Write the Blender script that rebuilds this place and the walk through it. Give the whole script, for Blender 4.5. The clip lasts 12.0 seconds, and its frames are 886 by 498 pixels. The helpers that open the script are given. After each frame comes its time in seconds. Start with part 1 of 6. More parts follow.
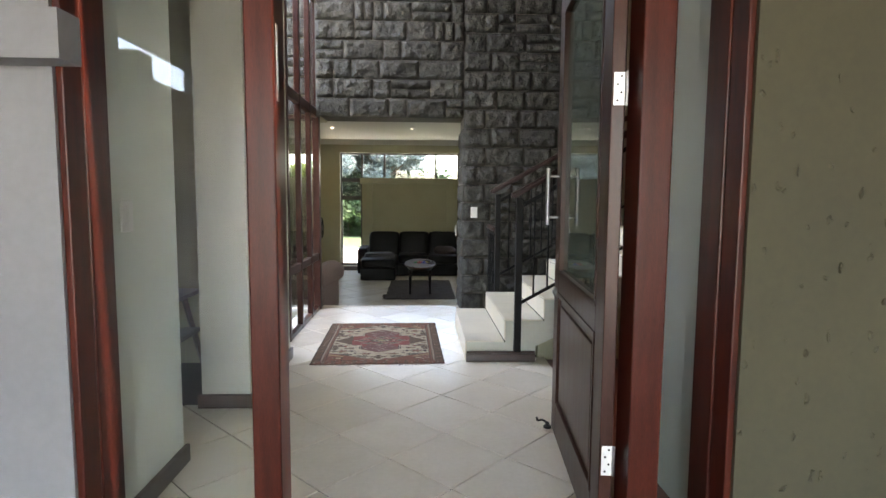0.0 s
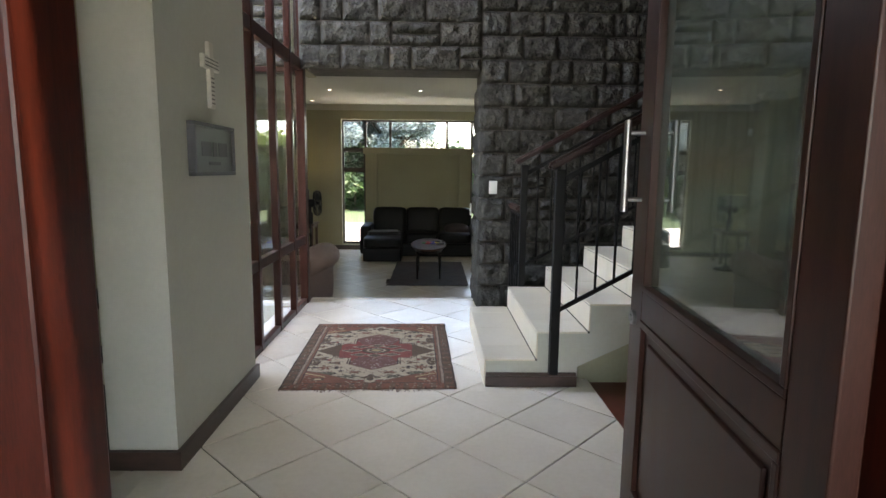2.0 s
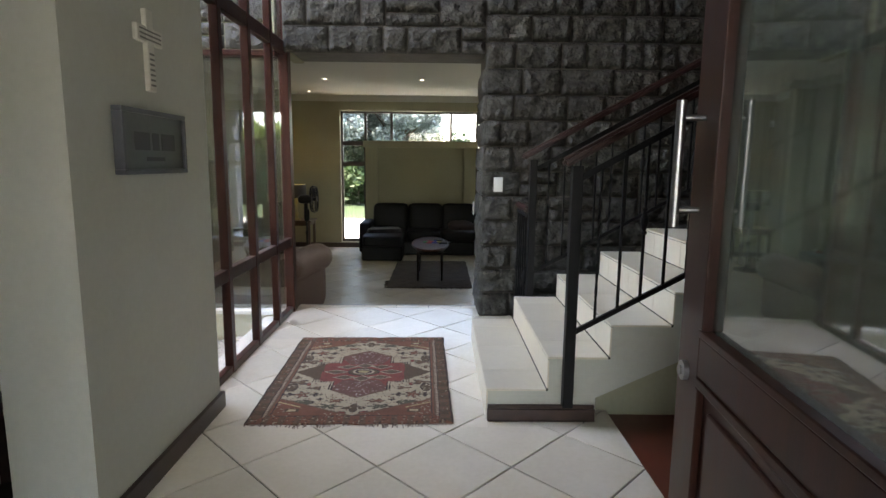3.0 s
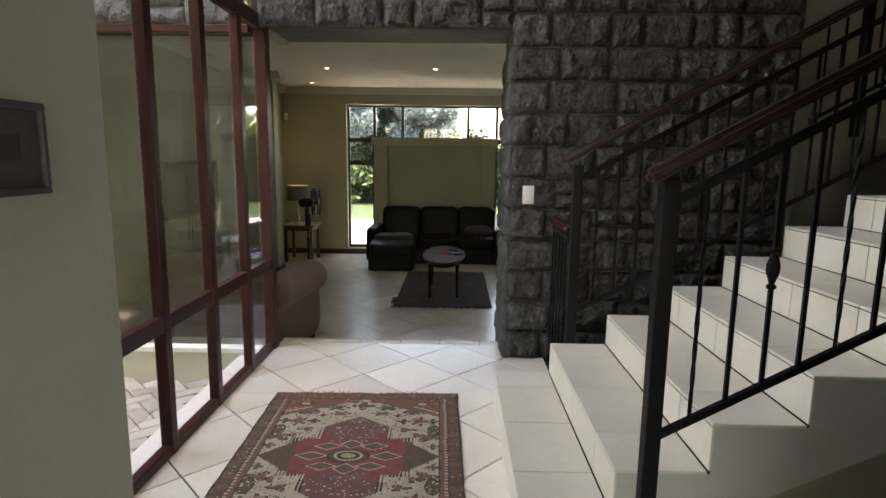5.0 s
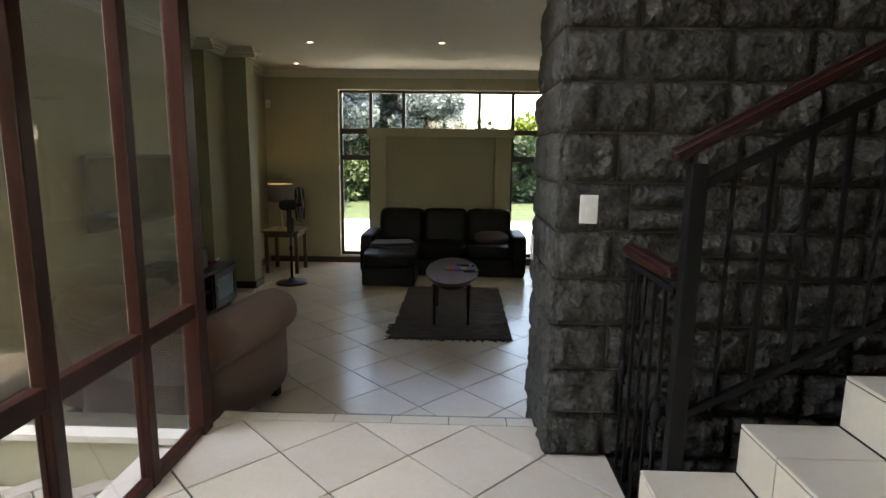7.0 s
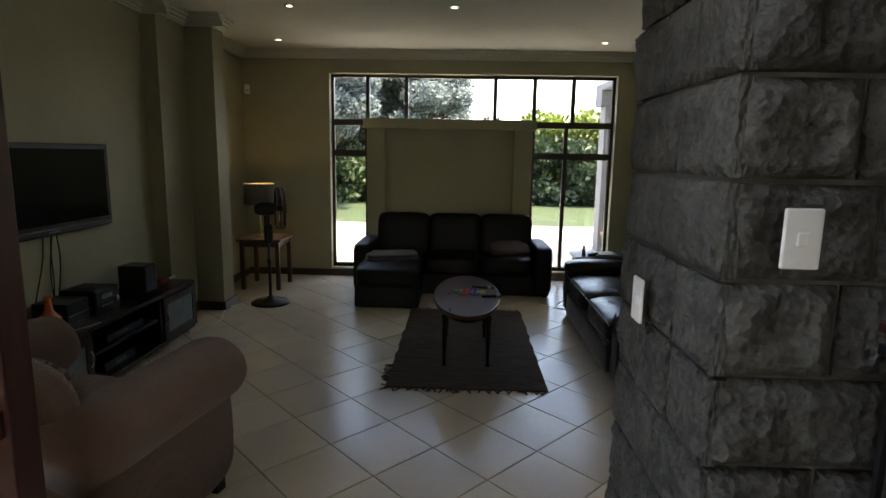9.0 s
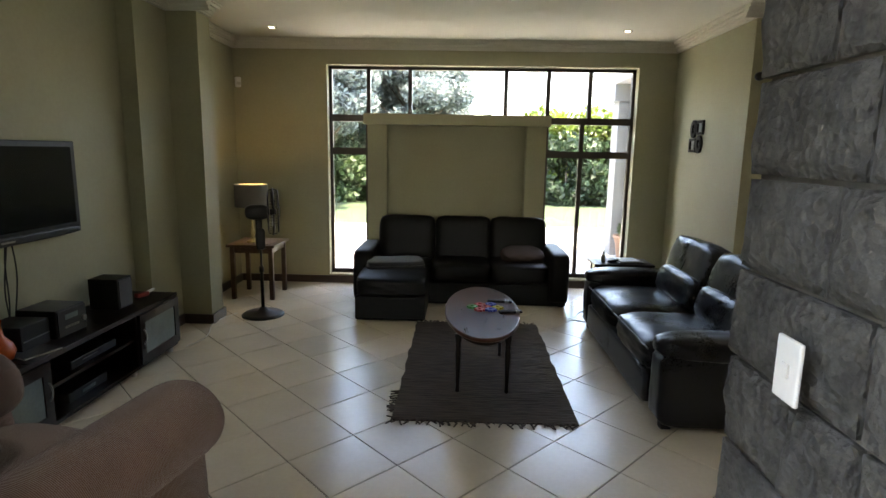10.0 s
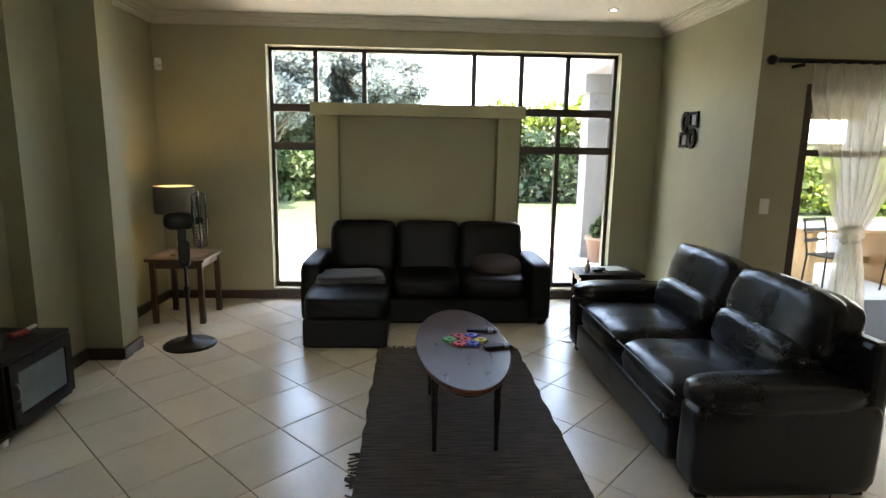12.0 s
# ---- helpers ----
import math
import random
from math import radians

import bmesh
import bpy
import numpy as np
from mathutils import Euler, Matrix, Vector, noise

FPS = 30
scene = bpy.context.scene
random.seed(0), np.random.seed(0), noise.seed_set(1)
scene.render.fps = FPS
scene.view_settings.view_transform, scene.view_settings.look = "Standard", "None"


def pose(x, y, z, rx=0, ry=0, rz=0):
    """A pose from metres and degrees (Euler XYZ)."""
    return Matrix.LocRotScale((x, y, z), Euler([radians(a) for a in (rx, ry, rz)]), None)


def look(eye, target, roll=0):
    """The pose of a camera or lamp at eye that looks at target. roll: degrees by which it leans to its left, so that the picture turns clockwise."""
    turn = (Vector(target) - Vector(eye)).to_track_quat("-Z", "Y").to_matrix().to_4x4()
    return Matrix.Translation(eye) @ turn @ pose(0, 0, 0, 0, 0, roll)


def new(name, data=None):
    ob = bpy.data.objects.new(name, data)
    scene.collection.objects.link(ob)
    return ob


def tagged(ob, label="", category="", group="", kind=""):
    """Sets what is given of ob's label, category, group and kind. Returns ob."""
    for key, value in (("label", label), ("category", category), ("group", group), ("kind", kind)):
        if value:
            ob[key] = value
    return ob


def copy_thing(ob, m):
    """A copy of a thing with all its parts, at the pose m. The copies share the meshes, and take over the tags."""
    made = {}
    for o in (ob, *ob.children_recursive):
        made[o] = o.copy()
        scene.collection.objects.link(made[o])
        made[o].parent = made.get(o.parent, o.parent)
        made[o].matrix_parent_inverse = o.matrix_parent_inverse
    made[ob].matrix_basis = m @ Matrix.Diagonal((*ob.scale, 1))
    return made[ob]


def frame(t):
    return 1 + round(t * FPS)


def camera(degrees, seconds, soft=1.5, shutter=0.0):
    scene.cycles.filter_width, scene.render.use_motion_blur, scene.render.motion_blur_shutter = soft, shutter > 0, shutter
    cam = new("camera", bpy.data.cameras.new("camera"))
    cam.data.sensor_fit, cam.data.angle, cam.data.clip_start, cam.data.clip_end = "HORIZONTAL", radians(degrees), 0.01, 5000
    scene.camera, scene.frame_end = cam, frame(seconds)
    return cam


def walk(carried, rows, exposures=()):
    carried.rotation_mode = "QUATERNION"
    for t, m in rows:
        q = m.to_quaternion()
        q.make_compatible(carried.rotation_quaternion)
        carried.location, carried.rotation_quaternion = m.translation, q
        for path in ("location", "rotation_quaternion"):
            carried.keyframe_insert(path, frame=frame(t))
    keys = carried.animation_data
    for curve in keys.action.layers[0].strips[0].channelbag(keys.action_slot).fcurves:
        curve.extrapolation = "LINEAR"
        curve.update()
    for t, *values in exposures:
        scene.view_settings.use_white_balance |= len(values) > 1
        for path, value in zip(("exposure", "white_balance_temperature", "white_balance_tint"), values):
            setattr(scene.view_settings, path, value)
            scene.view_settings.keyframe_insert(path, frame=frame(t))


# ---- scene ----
cam = camera(76.1, 12.0)
PATH = [
    (0, (0.202, 0.241, 1.26), (0.281, 2.231, 1.077), 0.4),
    (0.5, (0.212, 0.48, 1.254), (0.284, 2.468, 1.045), 0.5),
    (1, (0.209, 0.772, 1.255), (0.273, 2.757, 1.023), 0.5),
    (1.5, (0.226, 1.05, 1.249), (0.278, 3.034, 0.998), 0.5),
    (2, (0.235, 1.329, 1.249), (0.276, 3.309, 0.971), 0.6),
    (2.5, (0.255, 1.587, 1.25), (0.287, 3.566, 0.96), 0.6),
    (3, (0.304, 1.828, 1.263), (0.321, 3.805, 0.962), 0.6),
    (5, (0.315, 2.775, 1.316), (0.276, 4.75, 1.0), 0.7),
    (5.5, (0.296, 3.081, 1.317), (0.255, 5.055, 0.997), 0.7),
    (6, (0.287, 3.408, 1.312), (0.243, 5.382, 0.989), 0.8),
    (6.5, (0.285, 3.754, 1.313), (0.233, 5.726, 0.984), 0.7),
    (7, (0.261, 4.082, 1.313), (0.204, 6.053, 0.977), 0.7),
    (9, (0.143, 5.294, 1.242), (0.079, 7.265, 0.909), 1.0),
    (9.5, (0.084, 5.548, 1.251), (0.022, 7.518, 0.915), 1.1),
    (10, (0.027, 5.79, 1.242), (-0.03, 7.76, 0.902), 1.0),
    (10.5, (-0.004, 6.033, 1.242), (-0.053, 8.002, 0.895), 1.1),
    (11, (-0.046, 6.252, 1.245), (-0.079, 8.22, 0.894), 1.1),
    (11.5, (-0.078, 6.433, 1.25), (-0.059, 8.401, 0.896), 1.1),
    (12, (-0.086, 6.592, 1.239), (0.023, 8.558, 0.886), 1.0),
]
EXPO = [(0, 4.95, 7600, 16), (2.5, 4.57, 7500, 16), (5.5, 4.4, 8300, 19), (7, 4.2, 8300, 17), (9, 3.8, 8100, 17), (9.5, 4.65, 8000, 17), (10, 4.95, 8000, 16), (12, 5.2, 8000, 16)]
walk(cam, [(t, look(eye, target, roll)) for t, eye, target, roll in PATH], EXPO)
SKY, SUN, SUN_ROT, SUN_UP, LAMP, COURT, PATIO = 0.15, 2.2, 100, 72, 3.0, 1.9, 1.3

# ---------- light ----------
world = bpy.data.worlds.new("sky")
scene.world = world
world.use_nodes = True
wn = world.node_tree.nodes
sky = wn.new("ShaderNodeTexSky")
sky.sky_type = "NISHITA"
sky.sun_disc = False
sky.sun_elevation, sky.sun_rotation = radians(SUN_UP), radians(SUN_ROT)
sky.air_density, sky.dust_density = 1.0, 2.0
world.node_tree.links.new(sky.outputs[0], wn["Background"].inputs[0])
wn["Background"].inputs[1].default_value = SKY
sun = new("sun", bpy.data.lights.new("sun", "SUN"))
sun.data.energy, sun.data.angle, sun.data.color = SUN, radians(2), (1.0, 0.95, 0.86)
a, e = radians(SUN_ROT), radians(SUN_UP)
sun.matrix_world = look((0, 0, 0), (-math.sin(a) * math.cos(e), -math.cos(a) * math.cos(e), -math.sin(e)))


# daylight through the upper panes of the courtyard screen
court_light = new("courtyard_daylight", bpy.data.lights.new("courtyard_daylight", "AREA"))
court_light.data.shape, court_light.data.size, court_light.data.size_y = "RECTANGLE", 1.85, 2.2
court_light.data.energy, court_light.data.color = COURT, (0.90, 0.95, 1.0)
court_light.matrix_world = look((-1.05, 5.58, 3.40), (0.6, 5.4, 1.2))


# daylight through the patio door
patio_light = new("patio_daylight", bpy.data.lights.new("patio_daylight", "AREA"))
patio_light.data.shape, patio_light.data.size, patio_light.data.size_y = "RECTANGLE", 1.2, 1.8
patio_light.data.energy, patio_light.data.color = PATIO, (0.97, 0.98, 1.0)
patio_light.matrix_world = look((4.68, 10.66, 0.70), (3.6, 9.3, 0.60))


# ---------- helpers ----------
def part(name, bm, material, parent=None, label="", smooth=False, front=(0, -1, 0)):
    """Link a bmesh as one mesh object, under a thing where one is given."""
    me = bpy.data.meshes.new(name)
    bm.to_mesh(me)
    bm.free()
    me.materials.append(material)
    if smooth:
        for p in me.polygons:
            p.use_smooth = True
    if material in (GLASS, DOORGLASS, WINGLASS, GREYGLASS):
        me.materials.append(CLEAR)
        for p in me.polygons:
            p.material_index = 0 if p.normal.dot(Vector(front)) > 0.9 else 1
    ob = new(name, me)
    if parent is not None:
        ob.parent = parent
    if label:
        ob["label"] = label
    return ob


def thing(name, label, category, m=None, group="", kind=""):
    ob = new(name)
    ob.empty_display_size = 0.1
    if m is not None:
        ob.matrix_basis = m
    return tagged(ob, label, category, group, kind)


def box(bm, x0, x1, y0, y1, z0, z1, bevel=0.0, seg=2):
    r = bmesh.ops.create_cube(bm, size=1)
    vs = r["verts"]
    for v in vs:
        v.co = Vector((x0 + (v.co.x + 0.5) * (x1 - x0), y0 + (v.co.y + 0.5) * (y1 - y0), z0 + (v.co.z + 0.5) * (z1 - z0)))
    if bevel:
        es = list({e for v in vs for e in v.link_edges})
        bmesh.ops.bevel(bm, geom=es, offset=bevel, segments=seg, affect="EDGES", profile=0.5)
    return bm


def B(*boxes, bevel=0.0, seg=2):
    bm = bmesh.new()
    for b in boxes:
        box(bm, *b, bevel=bevel, seg=seg)
    return bm


def wall(name, label, material, *boxes):
    return tagged(part(name, B(*boxes), material), label, "wall", kind="structure")


def rod(bm, p, q, r, n=10, r2=None):
    p, q = Vector(p), Vector(q)
    d = q - p
    m = Matrix.Translation((p + q) / 2) @ d.to_track_quat("Z", "Y").to_matrix().to_4x4()
    bmesh.ops.create_cone(bm, cap_ends=True, segments=n, radius1=r, radius2=r if r2 is None else r2, depth=d.length, matrix=m)
    return bm


def bar(bm, p, q, w, h):
    """A square bar from p to q."""
    p, q = Vector(p), Vector(q)
    d = q - p
    m = Matrix.Translation((p + q) / 2) @ d.to_track_quat("Z", "Y").to_matrix().to_4x4()
    r = bmesh.ops.create_cube(bm, size=1, matrix=m @ Matrix.Diagonal((w, h, d.length, 1)))
    return bm


def lathe(profile, n=24, caps=True):
    """A turned shape from (radius, height) pairs."""
    bm = bmesh.new()
    rings = []
    for r, z in profile:
        rings.append([bm.verts.new((r * math.cos(2 * math.pi * i / n), r * math.sin(2 * math.pi * i / n), z)) for i in range(n)])
    for a, b in zip(rings, rings[1:]):
        for i in range(n):
            bm.faces.new((a[i], a[(i + 1) % n], b[(i + 1) % n], b[i]))
    if caps:
        bm.faces.new(reversed(rings[0]))
        bm.faces.new(rings[-1])
    return bm


def prism(poly, axis, a, b):
    """A polygon drawn in the plane across one axis, pushed from a to b along it."""
    bm = bmesh.new()
    def at(u, v, w):
        return {"x": (w, u, v), "y": (u, w, v), "z": (u, v, w)}[axis]
    lo = [bm.verts.new(at(u, v, a)) for u, v in poly]
    hi = [bm.verts.new(at(u, v, b)) for u, v in poly]
    n = len(poly)
    bm.faces.new(lo)
    bm.faces.new(hi)
    for i in range(n):
        bm.faces.new((lo[i], lo[(i + 1) % n], hi[(i + 1) % n], hi[i]))
    bmesh.ops.recalc_face_normals(bm, faces=bm.faces)
    return bm


def cushion(sx, sy, sz, power=4.0, n=10, sag=0.0, wrinkle=0.0, seed=0):
    """A padded block: a rounded box about the origin with soft, uneven sides."""
    bm = bmesh.new()
    bmesh.ops.create_cube(bm, size=2)
    bmesh.ops.subdivide_edges(bm, edges=bm.edges[:], cuts=n, use_grid_fill=True)
    for v in bm.verts:
        c = v.co
        k = (abs(c.x) ** power + abs(c.y) ** power + abs(c.z) ** power) ** (1 / power)
        c = c / k
        w = wrinkle * noise.noise(Vector((c.x * 3 + seed, c.y * 3, c.z * 3))) + wrinkle * 0.5 * noise.noise(Vector((c.x * 8 + seed, c.y * 8, c.z * 8)))
        d = sag * max(0.0, 1 - c.x * c.x) * max(0.0, 1 - c.y * c.y) * (1 if c.z > 0 else 0)
        v.co = Vector((c.x * sx / 2 * (1 + w), c.y * sy / 2 * (1 + w), c.z * sz / 2 * (1 + w * 1.5) + d))
    return bm


def moved(bm, m):
    bmesh.ops.transform(bm, matrix=m, verts=bm.verts)
    return bm


# ---------- materials ----------
def nodes_of(name):
    m = bpy.data.materials.new(name)
    m.use_nodes = True
    return m, m.node_tree.nodes, m.node_tree.links, m.node_tree.nodes["Principled BSDF"]


def surface(name, c1, c2=None, rough=0.5, scale=6.0, fine=60.0, bump=0.1, metal=0.0, vary=0.0, stretch=(1, 1, 1), rough_vary=0.1, dist=0.01, spec=0.5, coat=0.0, contrast=(0.35, 0.65), sheen=0.0):
    """A surface with two scales of mottling, uneven gloss and fine relief; vary: how much single pieces differ."""
    m, n, l, p = nodes_of(name)
    c2 = c2 or tuple(x * 0.75 for x in c1)
    tc = n.new("ShaderNodeTexCoord")
    mp = n.new("ShaderNodeMapping")
    mp.inputs["Scale"].default_value = stretch
    l.new(tc.outputs["Object"], mp.inputs[0])
    src = mp.outputs[0]
    info = n.new("ShaderNodeObjectInfo")
    if vary:
        add = n.new("ShaderNodeVectorMath")
        add.operation = "ADD"
        sc = n.new("ShaderNodeVectorMath")
        sc.operation = "SCALE"
        sc.inputs[0].default_value = (37, 17, 23)
        l.new(info.outputs["Random"], sc.inputs["Scale"])
        l.new(src, add.inputs[0])
        l.new(sc.outputs[0], add.inputs[1])
        src = add.outputs[0]
    big = n.new("ShaderNodeTexNoise")
    big.inputs["Scale"].default_value, big.inputs["Detail"].default_value = scale, 6
    small = n.new("ShaderNodeTexNoise")
    small.inputs["Scale"].default_value, small.inputs["Detail"].default_value = fine, 4
    l.new(src, big.inputs["Vector"])
    l.new(src, small.inputs["Vector"])
    mix = n.new("ShaderNodeMath")
    mix.operation = "MULTIPLY_ADD"
    l.new(small.outputs["Fac"], mix.inputs[0])
    mix.inputs[1].default_value = 0.35
    sub = n.new("ShaderNodeMath")
    sub.operation = "MULTIPLY"
    l.new(big.outputs["Fac"], sub.inputs[0])
    sub.inputs[1].default_value = 0.65
    l.new(sub.outputs[0], mix.inputs[2])
    ramp = n.new("ShaderNodeValToRGB")
    ramp.color_ramp.elements[0].position, ramp.color_ramp.elements[1].position = contrast
    ramp.color_ramp.elements[0].color, ramp.color_ramp.elements[1].color = (*c2, 1), (*c1, 1)
    l.new(mix.outputs[0], ramp.inputs[0])
    col = ramp.outputs[0]
    if vary:
        hsv = n.new("ShaderNodeHueSaturation")
        mr = n.new("ShaderNodeMapRange")
        mr.inputs["To Min"].default_value, mr.inputs["To Max"].default_value = 1 - vary, 1 + vary
        l.new(info.outputs["Random"], mr.inputs["Value"])
        l.new(mr.outputs[0], hsv.inputs["Value"])
        l.new(col, hsv.inputs["Color"])
        col = hsv.outputs[0]
    l.new(col, p.inputs["Base Color"])
    rr = n.new("ShaderNodeMapRange")
    rr.inputs["To Min"].default_value, rr.inputs["To Max"].default_value = max(0.02, rough - rough_vary), min(1, rough + rough_vary)
    l.new(mix.outputs[0], rr.inputs["Value"])
    l.new(rr.outputs[0], p.inputs["Roughness"])
    p.inputs["Metallic"].default_value = metal
    p.inputs["Specular IOR Level"].default_value = spec
    p.inputs["Coat Weight"].default_value = coat
    p.inputs["Sheen Weight"].default_value = sheen
    if bump:
        bp = n.new("ShaderNodeBump")
        bp.inputs["Strength"].default_value, bp.inputs["Distance"].default_value = bump, dist
        l.new(mix.outputs[0], bp.inputs["Height"])
        l.new(bp.outputs[0], p.inputs["Normal"])
    return m


def glass(name, tint=(1, 1, 1), rough=0.0, ior=1.75, haze=None):
    m, n, l, p = nodes_of(name)
    tr = n.new("ShaderNodeBsdfTransparent")
    tr.inputs[0].default_value = (*tint, 1)
    gl = n.new("ShaderNodeBsdfGlossy")
    gl.inputs["Roughness"].default_value = rough
    fr = n.new("ShaderNodeFresnel")
    fr.inputs["IOR"].default_value = ior
    mx = n.new("ShaderNodeMixShader")
    l.new(fr.outputs[0], mx.inputs[0])
    l.new(tr.outputs[0], mx.inputs[1])
    # diffuse colour laid over the pane, imitating a hazy reflection
    if haze:
        di, ad = n.new("ShaderNodeBsdfDiffuse"), n.new("ShaderNodeAddShader")
        di.inputs[0].default_value = (*haze, 1)
        l.new(tr.outputs[0], ad.inputs[0])
        l.new(di.outputs[0], ad.inputs[1])
        l.new(ad.outputs[0], mx.inputs[1])
    l.new(gl.outputs[0], mx.inputs[2])
    l.new(mx.outputs[0], n["Material Output"].inputs[0])
    return m


# Nib walls: outdoor light is put into this lighter, greenish base colour.
NIBLIT = surface("daylit_nib_wall", (0.68, 0.72, 0.65), (0.62, 0.66, 0.59), 0.6, 1.5, 40, 0.06, dist=0.004)
PLASTER = surface("plaster", (0.36, 0.345, 0.235), (0.315, 0.30, 0.20), 0.75, 1.5, 40, 0.12, dist=0.004)
CREAM = surface("cream_plaster", (0.50, 0.50, 0.43), (0.45, 0.45, 0.385), 0.7, 1.5, 40, 0.08, dist=0.004)
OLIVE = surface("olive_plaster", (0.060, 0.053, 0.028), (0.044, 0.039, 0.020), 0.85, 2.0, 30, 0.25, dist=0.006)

def add_dents(m):
    """Scattered small dents and blobs left by the plasterer's float."""
    n, l = m.node_tree.nodes, m.node_tree.links
    vo = n.new("ShaderNodeTexVoronoi")
    vo.inputs["Scale"].default_value = 17.0
    tc = n.new("ShaderNodeTexCoord")
    wob, mixv, mpv = n.new("ShaderNodeTexNoise"), n.new("ShaderNodeVectorMath"), n.new("ShaderNodeMapping")
    wob.inputs["Scale"].default_value = 26
    mixv.operation = "MULTIPLY_ADD"
    mixv.inputs[1].default_value = (0.03, 0.03, 0.05)
    mpv.inputs["Scale"].default_value = (1, 1, 0.62)
    l.new(tc.outputs["Object"], mpv.inputs[0])
    l.new(tc.outputs["Object"], wob.inputs["Vector"])
    l.new(wob.outputs["Color"], mixv.inputs[0])
    l.new(mpv.outputs[0], mixv.inputs[2])
    l.new(mixv.outputs[0], vo.inputs["Vector"])
    mr = n.new("ShaderNodeMapRange")
    mr.inputs["From Min"].default_value, mr.inputs["From Max"].default_value = 0.03, 0.16
    mr.inputs["To Min"].default_value, mr.inputs["To Max"].default_value = 1.0, 0.0
    l.new(vo.outputs["Distance"], mr.inputs["Value"])
    bp = n.new("ShaderNodeBump")
    bp.inputs["Strength"].default_value, bp.inputs["Distance"].default_value = 0.8, 0.010
    l.new(mr.outputs[0], bp.inputs["Height"])
    p = n["Principled BSDF"]
    if p.inputs["Normal"].links:
        l.new(p.inputs["Normal"].links[0].from_socket, bp.inputs["Normal"])
    l.new(bp.outputs[0], p.inputs["Normal"])


add_dents(OLIVE)
GREYPLASTER = surface("grey_plaster", (0.21, 0.208, 0.21), (0.175, 0.173, 0.175), 0.8, 2.0, 30, 0.2, dist=0.005)
CEIL = surface("ceiling_paint", (0.56, 0.55, 0.48), (0.52, 0.51, 0.44), 0.8, 1.0, 30, 0.04)
TILE = surface("floor_tile", (0.80, 0.725, 0.60), (0.72, 0.645, 0.52), 0.22, 3.0, 45, 0.03, vary=0.07, dist=0.002)
STAIRTILE = surface("stair_tile", (0.68, 0.62, 0.50), (0.61, 0.55, 0.44), 0.42, 3.0, 45, 0.03, vary=0.03, dist=0.002)
GROUT = surface("grout", (0.03, 0.026, 0.022), None, 0.9, 8, 80, 0.1)
MAHOG = surface("red_varnished_wood", (0.072, 0.0125, 0.0065), (0.03, 0.006, 0.0035), 0.33, 5, 60, 0.08, stretch=(6, 6, 0.7), dist=0.003, spec=0.22)
SCREENWOOD = surface("dark_red_screen_wood", (0.048, 0.012, 0.0075), (0.024, 0.0065, 0.0045), 0.36, 5, 60, 0.08, stretch=(6, 6, 0.7), dist=0.003, spec=0.22)
DOORWOOD = surface("dark_door_wood", (0.055, 0.019, 0.012), (0.028, 0.010, 0.007), 0.32, 5, 60, 0.08, stretch=(6, 6, 0.7), dist=0.003, spec=0.25)
RAILWOOD = surface("handrail_wood", (0.034, 0.0085, 0.006), (0.019, 0.005, 0.0036), 0.35, 5, 60, 0.05, stretch=(1, 6, 6), spec=0.4)
SKIRT = surface("dark_skirting_wood", (0.06, 0.032, 0.024), (0.03, 0.017, 0.013), 0.35, 5, 50, 0.06, stretch=(2, 2, 6))
STONE = surface("rock_faced_stone", (0.082, 0.080, 0.072), (0.034, 0.033, 0.031), 0.85, 14, 70, 1.0, vary=0.16, dist=0.02, contrast=(0.34, 0.66), spec=0.3)


def add_chips(m):
    """Small split facets and pits on a stone face."""
    n, l = m.node_tree.nodes, m.node_tree.links
    vo, tc, bp = n.new("ShaderNodeTexVoronoi"), n.new("ShaderNodeTexCoord"), n.new("ShaderNodeBump")
    vo.inputs["Scale"].default_value = 42.0
    vo.inputs["Randomness"].default_value = 1.0
    l.new(tc.outputs["Object"], vo.inputs["Vector"])
    bp.inputs["Strength"].default_value, bp.inputs["Distance"].default_value = 0.75, 0.012
    l.new(vo.outputs["Distance"], bp.inputs["Height"])
    p = n["Principled BSDF"]
    l.new(p.inputs["Normal"].links[0].from_socket, bp.inputs["Normal"])
    l.new(bp.outputs[0], p.inputs["Normal"])


add_chips(STONE)
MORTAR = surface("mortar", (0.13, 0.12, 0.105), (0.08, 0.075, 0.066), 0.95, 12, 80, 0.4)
IRON = surface("black_wrought_iron", (0.007, 0.007, 0.008), (0.0045, 0.0045, 0.005), 0.5, 20, 120, 0.1, spec=0.16)
GLASS = glass("clear_glass")
# Last colour is a painted grey-green veil in place of the door's bright reflection.
DOORGLASS = glass("dark_tinted_glass", (0.06, 0.08, 0.065), 0.03, 3.2, (0.105, 0.125, 0.095))
WINGLASS = glass("grey_tinted_glass", (0.68, 0.71, 0.72))
GREYGLASS = glass("smoky_courtyard_glass", (0.52, 0.57, 0.55))
CLEAR = bpy.data.materials.new("glass_edge")
CLEAR.use_nodes = True
CLEAR.node_tree.nodes.remove(CLEAR.node_tree.nodes["Principled BSDF"])
clear = CLEAR.node_tree.nodes.new("ShaderNodeBsdfTransparent")
clear.inputs[0].default_value = (0.97, 0.985, 0.975, 1)
CLEAR.node_tree.links.new(clear.outputs[0], CLEAR.node_tree.nodes["Material Output"].inputs[0])
ALU = surface("bronze_window_frame", (0.045, 0.028, 0.02), (0.03, 0.019, 0.014), 0.4, 10, 80, 0.03)
WHITE = surface("white_plastic", (0.75, 0.75, 0.72), (0.70, 0.70, 0.67), 0.35, 10, 80, 0.01)
HINGE = surface("zinc_hinge_plate", (0.72, 0.72, 0.70), (0.62, 0.62, 0.60), 0.45, 20, 90, 0.02, metal=0.3)
